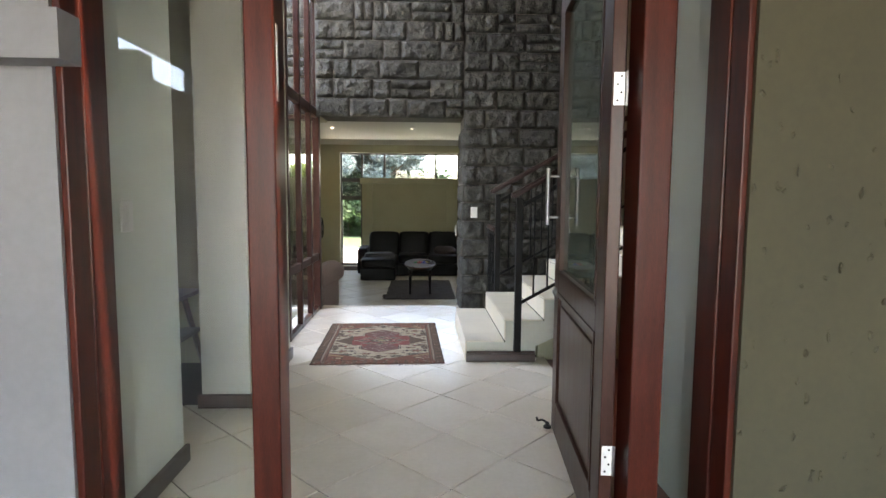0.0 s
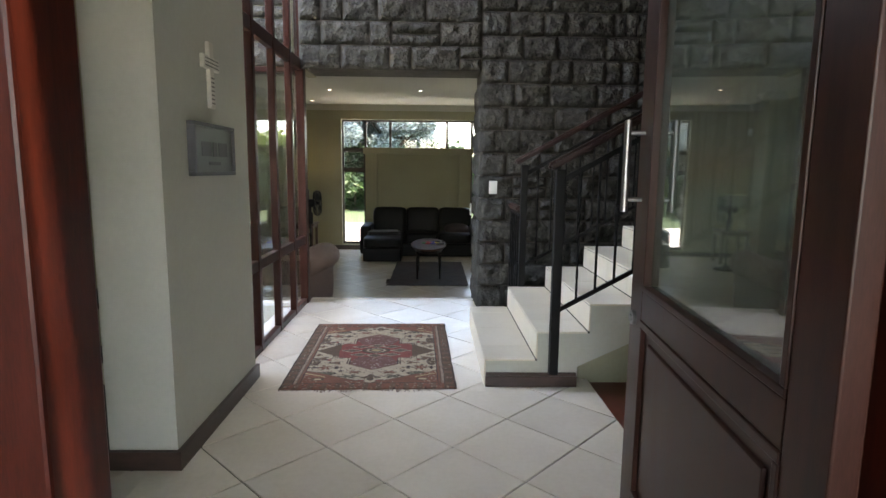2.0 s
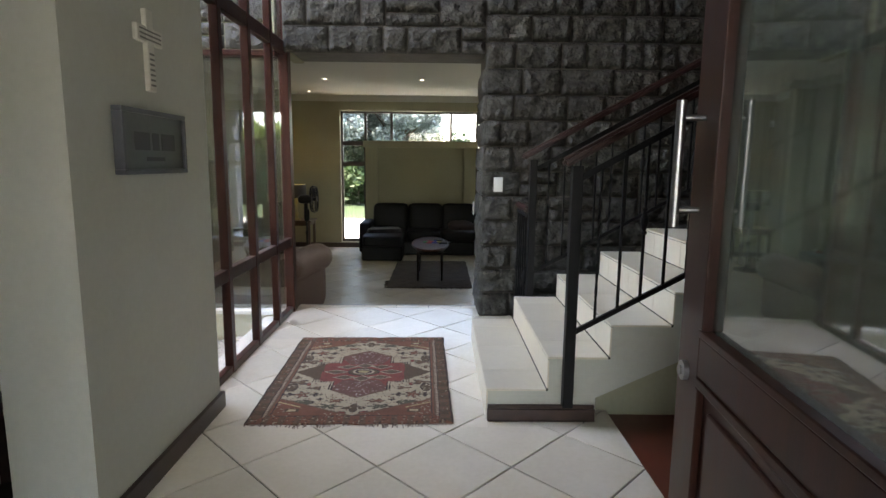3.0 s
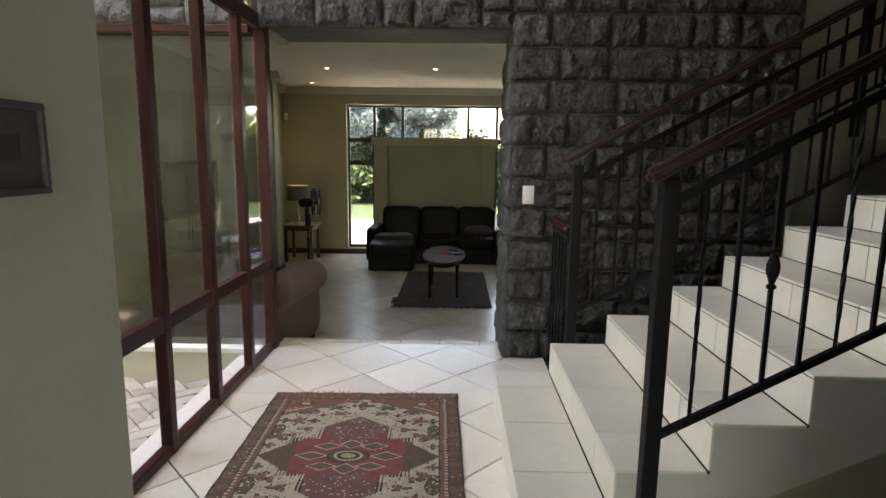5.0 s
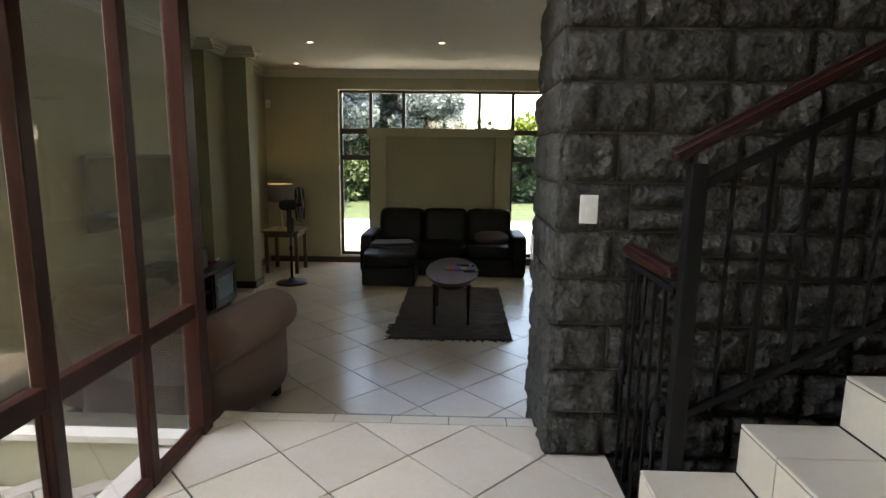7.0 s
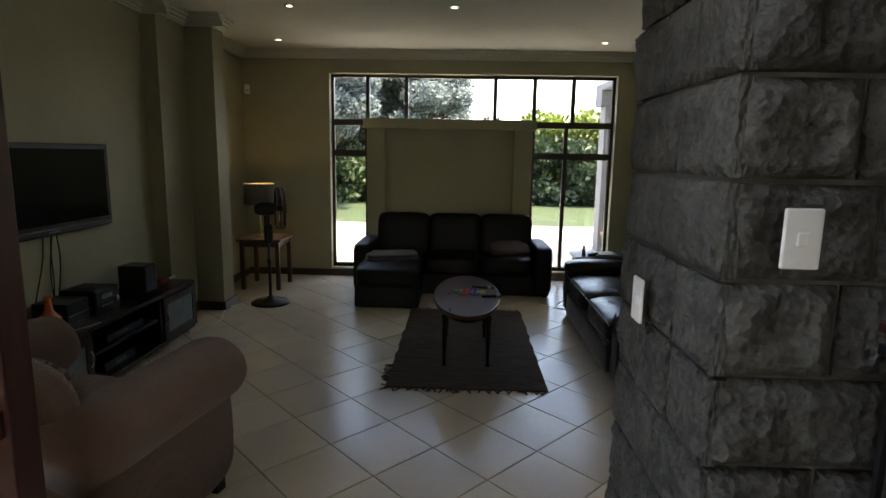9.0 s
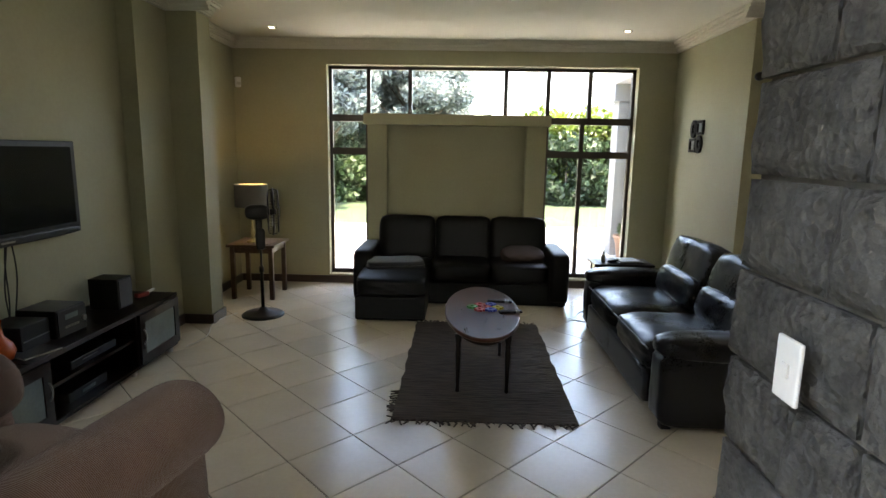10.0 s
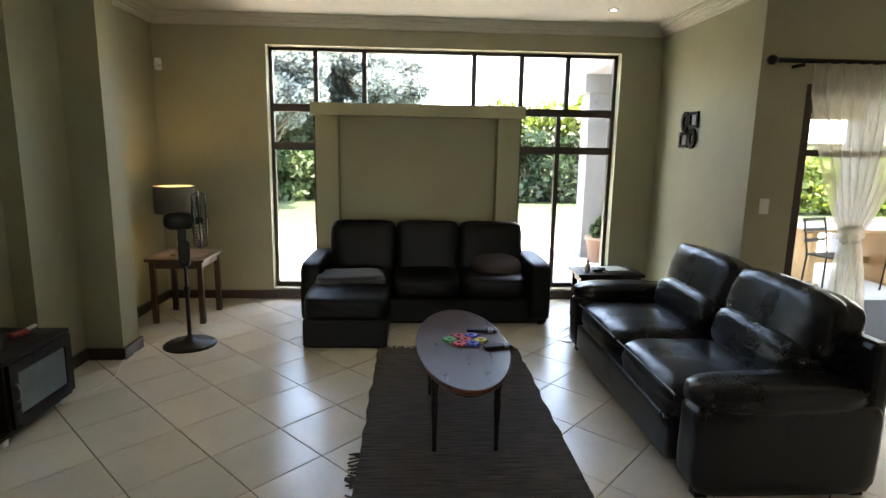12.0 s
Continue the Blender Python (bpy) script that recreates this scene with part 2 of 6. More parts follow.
STEEL = surface("brushed_steel", (0.36, 0.36, 0.36), (0.27, 0.27, 0.27), 0.38, 8, 90, 0.02, metal=1.0, stretch=(1, 1, 8))
LEATHER = surface("black_leather", (0.008, 0.008, 0.010), (0.005, 0.005, 0.0065), 0.28, 3, 120, 0.06, dist=0.004, rough_vary=0.04, spec=0.36)
LEATHER2 = surface("dark_brown_leather", (0.0065, 0.0058, 0.0060), (0.004, 0.0036, 0.0038), 0.48, 7, 150, 0.18, dist=0.008, spec=0.16)
TABLEWOOD = surface("dark_polished_wood", (0.105, 0.038, 0.020), (0.055, 0.019, 0.011), 0.30, 4, 50, 0.03, stretch=(6, 0.8, 6), spec=0.28)
BLACKWOOD = surface("black_brown_wood", (0.012, 0.0075, 0.006), (0.006, 0.004, 0.0035), 0.3, 4, 50, 0.04, stretch=(6, 0.8, 6), spec=0.22)
BLACK = surface("black_plastic", (0.009, 0.009, 0.010), (0.006, 0.006, 0.007), 0.4, 12, 100, 0.02, spec=0.3)
SCREEN = surface("dark_screen", (0.008, 0.009, 0.009), (0.007, 0.008, 0.008), 0.12, 3, 40, 0.0)
CORD = surface("brown_ribbed_fabric", (0.16, 0.095, 0.064), (0.105, 0.061, 0.042), 0.95, 10, 120, 0.3, sheen=0.3)
LAWN = surface("lawn_grass", (0.030, 0.054, 0.014), (0.021, 0.038, 0.010), 0.9, 0.8, 30, 0.6, dist=0.03)
PAVING = surface("pale_paving", (0.50, 0.47, 0.42), (0.43, 0.40, 0.35), 0.8, 1.2, 30, 0.15)
PAVER = surface("pale_brick_paver", (0.30, 0.275, 0.235), (0.22, 0.20, 0.17), 0.85, 8, 60, 0.2, vary=0.12)
REDFLOOR = surface("red_brown_floor", (0.16, 0.038, 0.02), (0.11, 0.027, 0.014), 0.4, 3, 50, 0.05)

# ---------- plan ----------
LIV = -0.32          # living room floor
CEILZ = 2.44         # living room ceiling
TOP = 5.0            # hall ceiling
STONEY = 6.40        # face of the stone wall
BACK = 12.33         # back wall of the living room
WINY = 12.47         # glazing of the back window

# ---------- ground and floors ----------
tagged(part("ground", B((-60, 60, -40, 120, -0.60, -0.42)), LAWN), "green garden lawn around the house", "ground", kind="structure")
tagged(part("terrace", B((-6, 9, 12.7, 18.2, -0.42, -0.36), (2.6, 9, 10.9, 12.7, -0.42, -0.36)), PAVING), "pale paved terrace behind the house", "pavement", kind="structure")
floor_hall = tagged(part("floor_hall", B((-0.92, 1.18, 2.0, 5.75, -0.42, -0.004), (-0.92, 0.92, 5.75, 6.74, -0.42, -0.004), (-4.2, -0.92, 2.2, 4.6, -0.42, -0.004), (-0.92, 1.18, 1.9, 2.0, -0.42, -0.004)), GROUT), "hall floor of large pale tiles laid diagonally", "floor", kind="structure")
# The paving runs on out of view as an added reflector for sunlight.
tagged(part("porch_floor", B((-4.2, 6.2, -14, 1.96, -0.42, -0.012)), PAVING), "pale paved porch, with an unseen drive added to bounce sunlight", "pavement", kind="structure")
floor_red = tagged(part("floor_side", B((1.18, 6, 2.2, 4.62, -0.42, -0.02)), REDFLOOR), "red-brown floor of the side room", "floor", kind="structure")
floor_living = tagged(part("floor_living", B((-2.7, 6.0, 7.05, 12.34, -0.42, LIV - 0.004), (-2.7, -0.92, 6.62, 7.05, -0.42, LIV - 0.004)), GROUT), "living room floor of large pale tiles laid diagonally", "floor", kind="structure")
step_living = tagged(part("step", B((-0.92, 0.64, 6.74, 7.05, -0.42, -0.164)), STAIRTILE), "pale tiled step down to the living room", "step", kind="structure")

NIBX = 1.275
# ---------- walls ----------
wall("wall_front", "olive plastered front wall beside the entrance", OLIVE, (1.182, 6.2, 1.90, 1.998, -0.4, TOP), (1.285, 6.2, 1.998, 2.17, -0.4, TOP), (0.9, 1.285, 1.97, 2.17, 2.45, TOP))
wall("wall_porch", "grey plastered front wall beside the entrance", GREYPLASTER, (-4.4, -0.827, 1.90, 1.998, -0.4, TOP), (-4.4, -0.935, 1.998, 2.17, -0.4, TOP), (-0.935, 0.9, 1.97, 2.17, 2.45, TOP))
wall("wall_ledge", "grey plaster band along the front wall", GREYPLASTER, (-4.4, -0.745, 1.80, 1.90, 1.615, 1.745))
wall("wall_nib", "wall beside the entrance, colour lightened to pale green for daylight", NIBLIT, (-1.05, -0.91, 2.17, 2.86, -0.1, TOP))
wall("wall_pier", "pale painted wall with dark skirting in the hall", CREAM, (-1.09, -0.81, 3.56, 4.60, -0.1, TOP))
wall("wall_nib_right", "wall beside the entrance, colour lightened to pale green for daylight", NIBLIT, (NIBX, NIBX + 0.14, 2.17, 2.76, -0.02, TOP))
wall("wall_nib_top", "pale wall above the study opening", CREAM, (-1.05, -0.93, 2.86, 3.56, 2.5, TOP))
wall("wall_study", "beige wall of the study", PLASTER, (-4.4, -4.2, 2.17, 4.8, -0.4, TOP), (-4.2, -1.09, 4.5, 4.72, -0.4, 3.0))
wall("wall_side", "beige wall of the side room", PLASTER, (6.0, 6.2, 2.17, 7.05, -0.4, TOP))
wall("wall_living_west", "beige painted wall behind the television", PLASTER, (-2.8, -2.56, 6.62, 12.34, -0.42, 3.0), (-2.56, -2.43, 10.14, 10.62, -0.42, CEILZ), (-2.56, -2.17, 10.62, 10.86, -0.42, CEILZ))
wall("wall_living_back", "beige painted wall with a wide window", PLASTER, (-2.8, -1.50, BACK, 12.6, -0.42, 3.0), (1.97, 2.6, BACK, 12.6, -0.42, 3.0), (-1.50, 1.97, BACK, 12.6, 2.18, 3.0), (-1.50, 1.97, BACK, 12.6, -0.42, -0.215))
wall("wall_living_east", "beige painted wall beside the sliding door", PLASTER, (2.38, 2.6, 10.66, BACK, -0.42, 3.0), (2.6, 2.74, 10.66, 10.88, -0.42, 3.0), (2.74, 6.0, 10.66, 10.88, 1.74, 3.0), (5.4, 6.2, 10.66, 10.88, -0.42, 1.74), (6.0, 6.2, 7.05, 10.66, -0.42, 3.0))
wall("wall_stone_core", "wall core behind the stone cladding", MORTAR, (0.669, 2.42, STONEY + 0.031, 7.03, -0.42, TOP), (-0.92, 0.669, STONEY + 0.031, 7.03, 2.135, TOP))
# Cream instead of beige here makes up for light missing on the landing.
wall("wall_beside_stair", "wall beyond the stone wall, coloured paler to stand in for light", CREAM, (2.86, 6.0, 6.9, 7.05, -0.42, TOP), (2.42, 2.705, 6.9, 7.05, -0.42, TOP), (2.705, 2.745, 6.9, 7.05, -0.42, 0.75), (2.705, 2.745, 6.9, 7.05, 1.55, TOP), (2.745, 2.86, 6.9, 7.05, -0.42, TOP))
wall("wall_courtyard", "plastered courtyard wall", PLASTER, (-8.0, -2.6, 6.44, 6.62, -0.42, 3.3), (-2.6, -0.985, 6.44, 6.62, -0.42, 0.0), (-2.6, -0.985, 6.44, 6.62, 2.12, 3.3), (-0.985, -0.90, 6.59, 7.05, 2.12, TOP))
tagged(part("ceiling_living", B((-2.8, 6.2, 7.05, 12.34, CEILZ, 2.7), (-2.8, -0.985, 6.62, 7.05, CEILZ, 2.7)), CEIL), "white living room ceiling with downlights", "ceiling", kind="structure")
tagged(part("ceiling_hall", B((-4.4, -1.0, 2.17, 4.72, 2.8, 3.0), (-1.05, 6.2, 1.9, 4.72, TOP, TOP + 0.2), (-1.0, 6.2, 4.72, 7.05, TOP, TOP + 0.2)), CEIL), "white ceiling over the double-height hall", "ceiling", kind="structure")
tagged(part("courtyard_floor", B((-8.0, -1.13, 4.72, 6.44, -0.42, -0.25), (-1.13, -0.985, 4.60, 6.44, -0.42, -0.02)), PAVING), "courtyard ground under the brick pavers", "pavement", kind="structure")

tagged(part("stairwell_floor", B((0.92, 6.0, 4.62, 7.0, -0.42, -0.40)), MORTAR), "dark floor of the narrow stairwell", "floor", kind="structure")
tagged(part("wall_under_stair", prism([(1.13, -0.02), (3.2, -0.02), (3.2, 1.12), (1.13, 0.10)], "y", 4.60, 4.70), PLASTER), "beige wall under the staircase", "wall", kind="structure")
# Roof out of view, added to limit the sky light on the entrance.
tagged(part("unseen_porch_roof", B((-2.6, 3.4, -5.0, 1.93, 2.72, 2.95)), GREYPLASTER), "unseen plastered porch roof added to hold back sky light", "roof", kind="structure")
# The last box, at the right, is unseen: it blocks daylight and sidelight reflections.
wall("wall_porch_side", "grey plastered porch side wall, with an unseen right wall added to block light", GREYPLASTER, (-2.6, -2.4, -5.0, 1.93, -0.1, 2.38), (-2.6, -2.4, -5.0, -3.07, 2.38, 2.72), (-2.6, -2.4, -0.66, 1.93, 2.38, 2.72), (3.2, 3.4, -5.0, 1.93, -0.1, 2.72))

# ---------- skirtings ----------
tagged(part("baseboard", B((-0.81, -0.79, 3.56, 4.60, 0, 0.085), (-1.11, -0.79, 3.54, 3.56, 0, 0.085), (-0.97, -0.79, 4.60, 4.618, 0, 0.085), (-0.91, -0.89, 2.2, 2.88, 0, 0.085)), SKIRT), "dark brown wooden skirting board", "skirting", kind="structure")
tagged(part("baseboard", B((-2.56, 2.38, BACK - 0.02, BACK, LIV, LIV + 0.09), (-2.56, -2.54, 7.1, 10.12, LIV, LIV + 0.09), (-2.56, -2.41, 10.12, 10.14, LIV, LIV + 0.09), (-2.43, -2.41, 10.14, 10.60, LIV, LIV + 0.09), (-2.43, -2.15, 10.60, 10.62, LIV, LIV + 0.09), (-2.17, -2.15, 10.62, 10.88, LIV, LIV + 0.09), (-2.56, -2.17, 10.86, 10.88, LIV, LIV + 0.09), (-2.56, -2.54, 10.88, BACK, LIV, LIV + 0.09), (2.36, 2.38, 10.66, BACK, LIV, LIV + 0.09), (2.36, 2.74, 10.64, 10.66, LIV, LIV + 0.09)), SKIRT), "dark brown wooden skirting board", "skirting", kind="structure")

# ---------- entrance frame ----------
entry = thing("door_frame", "red-brown varnished timber entrance frame with glass sidelights", "door frame", kind="structure")
for x0, x1 in ((-0.935, -0.80), (-0.33, -0.24), (0.885, 0.988), (1.15, 1.285)):
    part("post", B((x0, x1, 2.0, 2.13, 0, 2.45), bevel=0.006), MAHOG, entry)
for x0, x1 in ((-0.825, -0.802), (1.157, 1.180)):
    part("lining", B((x0, x1, 1.908, 1.9985, -0.01, 2.45), bevel=0.005), MAHOG, entry)
part("head", B((-0.935, 1.285, 2.0, 2.13, 2.33, 2.45), bevel=0.006), MAHOG, entry)
for x0, x1 in ((-0.80, -0.33), (0.988, 1.15)):
    g = part("pane", B((x0, x1, 2.062, 2.068, 0.02, 2.33)), GLASS, entry, "clear glass pane")
    g.visible_shadow = False

# ---------- open front door ----------
DOORM = pose(0.862, 2.085, 0.02, 0, 0, 84.9)
door = thing("door_1", "open dark wooden front door with a tall glass pane", "door", DOORM, kind="structure")
W, T = 1.12, 0.045
for x0, x1 in ((0, 0.13), (W - 0.13, W)):
    part("stile", B((x0, x1, 0, T, 0, 2.30), bevel=0.004), DOORWOOD, door)
for z0, z1 in ((0, 0.16), (0.76, 0.855), (2.16, 2.30)):
    part("rail", B((0.13, W - 0.13, 0, T, z0, z1), bevel=0.004), DOORWOOD, door)
part("panel", B((0.13, W - 0.13, 0.012, T - 0.012, 0.16, 0.76), (0.19, W - 0.19, 0.004, T - 0.004, 0.22, 0.70), bevel=0.006), DOORWOOD, door)
part("pane", B((0.13, W - 0.13, T / 2 - 0.003, T / 2 + 0.003, 0.855, 2.16)), DOORGLASS, door, "dark reflective glass pane", front=(0, 1, 0)).visible_shadow = False

# ---------- courtyard screen ----------
screen = thing("window_2", "tall red-brown timber glazed screen to the courtyard", "window", kind="structure")
PY = (4.63, 5.107, 5.607, 6.097, 6.54)
for y in PY[:-1]:
    part("post", B((-0.965, -0.912, y - 0.028, y + 0.028, 0, 4.6), bevel=0.005), SCREENWOOD, screen)
part("post", B((-0.98, -0.903, 6.495, 6.585, 0, 4.6), bevel=0.005), SCREENWOOD, screen)
for z0, z1 in ((0, 0.05), (0.565, 0.635), (2.10, 2.19), (3.3, 3.37), (4.53, 4.6)):
    for ya, yb in zip(PY, PY[1:]):
        part("rail", B((-0.962, -0.916, ya + 0.028, yb - 0.028, z0, z1), bevel=0.004), SCREENWOOD, screen)
for ya, yb in zip(PY, PY[1:]):
    for z0, z1 in ((0.05, 0.565), (0.635, 2.10), (2.19, 3.3), (3.37, 4.53)):
        part("pane", B((-0.943, -0.937, ya + 0.028, yb - 0.028, z0, z1)), GLASS, screen, front=(1, 0, 0)).visible_shadow = False
part("lintel", B((-1.0, -0.9, 4.60, 6.57, 4.6, TOP)), CREAM, screen)
win3 = thing("window_3", "large fixed pane between courtyard and living room", "window", kind="structure")
part("head", B((-2.6, -0.985, 6.425, 6.56, 2.075, 2.118), bevel=0.004), SCREENWOOD, win3, "dark red-brown timber head")
part("pane", B((-2.6, -0.985, 6.50, 6.506, 0.03, 2.075)), GREYGLASS, win3).visible_shadow = False
part("sill", B((-2.6, -0.985, 6.41, 6.64, 0.0, 0.03)), CEIL, win3)

# ---------- stairs ----------
NSTEP, RISE, GOING, SX, SY0, SY1 = 9, 0.165, 0.299, 0.555, 4.48, 5.75
poly = [(SX, 0.0)]
for k in range(NSTEP):
    poly += [(SX + GOING * k, RISE * (k + 1) - 0.012), (SX + GOING * (k + 1), RISE * (k + 1) - 0.012)]
poly += [(SX + GOING * NSTEP, 1.14), (1.09, 0.12), (1.09, 0.0)]
stairs = tagged(part("stairs", prism(poly, "y", SY0 + 0.004, SY1 - 0.004), CREAM), "pale tiled staircase rising beside the stone wall", "staircase", kind="structure")
bed = [(SX + 0.02, 0.0)]
for k in range(NSTEP):
    bed += [(SX + GOING * k - 0.005, RISE * (k + 1) - 0.006), (SX + GOING * (k + 1) - 0.005, RISE * (k + 1) - 0.006)]
part("grout_bed", prism(bed + [(SX + GOING * NSTEP - 0.005, 1.30), (1.2, 0.2)], "y", SY0 + 0.006, SY1 - 0.006), GROUT, stairs, "dark grout between the tiles")
for k in range(NSTEP):
    x, z = SX + GOING * k, RISE * (k + 1)
    for ya, yb in zip((SY0, 4.742, 5.142, 5.552), (4.738, 5.138, 5.548, SY1)):
        part("tread_tile", B((x - 0.008, x + GOING - 0.012, ya, yb, z - 0.012, z), bevel=0.002, seg=1), STAIRTILE, stairs)
        part("riser_tile", B((x - 0.008, x, ya, yb, z - RISE + 0.003, z - 0.0155), bevel=0.001, seg=1), STAIRTILE, stairs)
tagged(part("baseboard", B((SX - 0.002, 1.085, SY0 - 0.018, SY0 + 0.003, 0.004, 0.066), (SX + 0.001, 1.082, SY0 - 0.012, SY0 + 0.003, 0.066, 0.086), bevel=0.003), SKIRT), "dark brown skirting on the lowest step", "skirting", kind="structure")
tagged(part("stair_landing", B((SX + GOING * NSTEP, 6.0, 4.2, 6.9, RISE * NSTEP - 0.2, RISE * NSTEP)), STAIRTILE), "pale tiled landing at the top of the stairs", "landing", kind="structure")

# ---------- back window ----------
win = thing("window_1", "wide bronze-framed window to the garden", "window", kind="structure")
XS = (-1.488, -1.048, -0.57, 0.52, 1.0, 1.47, 1.957)
F = 0.022
for x in XS:
    part("mullion", B((x - F, x + F, WINY - 0.03, WINY + 0.03, 1.64, 2.165)), ALU, win)
part("rail", B((-1.51, 1.979, WINY - 0.03, WINY + 0.03, 2.145, 2.175)), ALU, win)
part("rail", B((-1.51, 1.979, WINY - 0.03, WINY + 0.03, 1.565, 1.64)), ALU, win)
for x0, x1 in zip(XS, XS[1:]):
    part("pane", B((x0 + F, x1 - F, WINY - 0.003, WINY + 0.003, 1.64, 2.145)), WINGLASS, win).visible_shadow = False
for x in (-1.488, -1.06, 1.0, 1.40, 1.957):
    part("mullion", B((x - F, x + F, WINY - 0.03, WINY + 0.03, -0.215, 1.565)), ALU, win)
for x0, x1 in ((-1.488, -1.06), (1.0, 1.40), (1.40, 1.957)):
    for z0, z1 in ((1.19, 1.265), (-0.215, -0.17)):
        part("rail", B((x0 + F, x1 - F, WINY - 0.03, WINY + 0.03, z0, z1)), ALU, win)
    part("pane", B((x0 + F, x1 - F, WINY - 0.003, WINY + 0.003, -0.17, 1.19)), WINGLASS, win).visible_shadow = False
    part("pane", B((x0 + F, x1 - F, WINY - 0.003, WINY + 0.003, 1.265, 1.565)), WINGLASS, win).visible_shadow = False
chim = tagged(part("wall_niche", B((-1.04, -0.82, 12.30, 12.75, LIV, 1.53), (0.76, 0.98, 12.30, 12.75, LIV, 1.53), (-0.82, 0.76, 12.45, 12.75, LIV, 1.53)), PLASTER), "beige plastered recess between the windows", "wall", kind="structure")
tagged(part("mantel", B((-1.07, 1.01, 12.20, 12.42, 1.53, 1.645), (-1.04, 0.98, 12.50, 12.75, 1.53, 1.56)), PLASTER), "beige plastered mantel beam over the recess", "mantel", kind="structure")

# ---------- cornices ----------
def cornice(points, z, inward, name="cornice"):
    """A stepped plaster cornice along straight runs (x0, y0, x1, y1), thickening towards the given side."""
    ob = thing(name, "white plaster cornice under the ceiling", "cornice", kind="structure")
    for (x0, y0, x1, y1), (dx, dy) in zip(points, inward):
        bm = bmesh.new()
        for w, za, zb in ((0.03, z - 0.10, z - 0.085), (0.045, z - 0.085, z - 0.06), (0.07, z - 0.06, z - 0.035), (0.10, z - 0.035, z - 0.012), (0.12, z - 0.012, z)):
            box(bm, min(x0, x1, x0 + dx * w), max(x0, x1, x1 + dx * w), min(y0, y1, y0 + dy * w), max(y0, y1, y1 + dy * w), za, zb)
        part("moulding", bm, CEIL, ob)
    return ob


cornice([(-2.56, BACK, 2.38, BACK), (-2.56, 7.06, -2.56, 10.14), (-2.56, 10.14, -2.31, 10.14), (-2.43, 10.14, -2.43, 10.62), (-2.43, 10.62, -2.05, 10.62), (-2.17, 10.62, -2.17, 10.86), (-2.56, 10.88, -2.56, BACK), (2.38, 10.66, 2.38, BACK), (2.27, 10.66, 6.0, 10.66), (-0.95, 7.06, 6.0, 7.06), (-2.56, 6.63, -0.95, 6.63)], CEILZ,
        [(0, -1), (1, 0), (0, -1), (1, 0), (0, -1), (1, 0), (1, 0), (-1, 0), (0, -1), (0, 1), (0, 1)])

# ---------- downlights ----------
GLOW = bpy.data.materials.new("lamp_glow")
GLOW.use_nodes = True
GLOW.node_tree.nodes["Principled BSDF"].inputs["Emission Color"].default_value = (1, 0.9, 0.72, 1)
GLOW.node_tree.nodes["Principled BSDF"].inputs["Emission Strength"].default_value = 0.9
CHROME = surface("chrome_trim", (0.6, 0.6, 0.6), (0.5, 0.5, 0.5), 0.2, 10, 80, 0.0, metal=1)
dl = thing("downlight", "small recessed ceiling downlight, switched on", "downlight", pose(-1.34, 10.25, CEILZ), group="ceiling downlights")
part("ring", moved(lathe([(0.027, 0.0), (0.027, -0.006), (0.042, -0.006), (0.045, 0.0)], 20, False), Matrix()), CHROME, dl)
part("bulb", moved(lathe([(0.026, 0.001), (0.024, -0.003), (0.012, -0.005)], 16), Matrix()), GLOW, dl)
for x, y in ((0.045, 10.25), (-1.9, 11.70), (1.64, 11.70), (-1.34, 8.16), (0.03, 8.16), (1.6, 8.2)):
    copy_thing(dl, pose(x, y, CEILZ))

# ---------- entrance door furniture ----------
for z in (0.29, 1.54):
    h = part("hinge", B((-0.003, 0.0, 0.003, T - 0.007, z, z + 0.105), bevel=0.001), HINGE, door, "bright steel butt hinge")
    bm = bmesh.new()
    for k, dz in enumerate((0.015, 0.04, 0.066, 0.092)):
        rod(bm, (-0.0045, 0.014 if k % 2 else 0.026, z + dz), (-0.002, 0.014 if k % 2 else 0.026, z + dz), 0.0038, 8)
    part("screws", bm, BLACK, h)
    part("knuckle", rod(bmesh.new(), (-0.004, -0.003, z), (-0.004, -0.003, z + 0.105), 0.0055, 10), STEEL, h)
for side, y in ((1, T + 0.055), (-1, -0.055)):
    bm = rod(bmesh.new(), (W - 0.06, y, 1.10), (W - 0.06, y, 1.39), 0.011, 16)
    hd = part("pull_handle", bm, STEEL, door, "brushed steel pull bar")
    bm = bmesh.new()
    for z in (1.14, 1.35):
        rod(bm, (W - 0.06, y, z), (W - 0.06, T if side > 0 else 0, z), 0.007, 10)
    part("standoffs", bm, STEEL, hd)
bm = bmesh.new()
rod(bm, (W - 0.06, -0.012, 0.75), (W - 0.06, T + 0.012, 0.75), 0.024, 18)
rod(bm, (W - 0.06, -0.018, 0.75), (W - 0.06, T + 0.018, 0.75), 0.012, 12)
part("lock_cylinder", bm, STEEL, door, "round steel lock cylinder")
for z0, z1 in ((0.16, 0.185), (0.737, 0.76), (0.855, 0.873), (2.14, 2.16)):
    part("beading", B((0.13, W - 0.13, -0.004, T + 0.004, z0, z1), bevel=0.003), DOORWOOD, door)
for x0, x1, z0, z1 in ((0.13, 0.15, 0.185, 0.737), (W - 0.15, W - 0.13, 0.185, 0.737), (0.13, 0.15, 0.873, 2.14), (W - 0.15, W - 0.13, 0.873, 2.14)):
    part("beading", B((x0, x1, -0.004, T + 0.004, z0, z1), bevel=0.003), DOORWOOD, door)
stop = thing("door_stop", "small dark metal door stop hook on the tiled floor", "door stop", pose(0.90, 3.22, 0.004))
part("foot", lathe([(0.022, 0), (0.022, 0.01), (0.012, 0.016), (0.01, 0.03)], 16), BLACK, stop)
bm = bmesh.new()
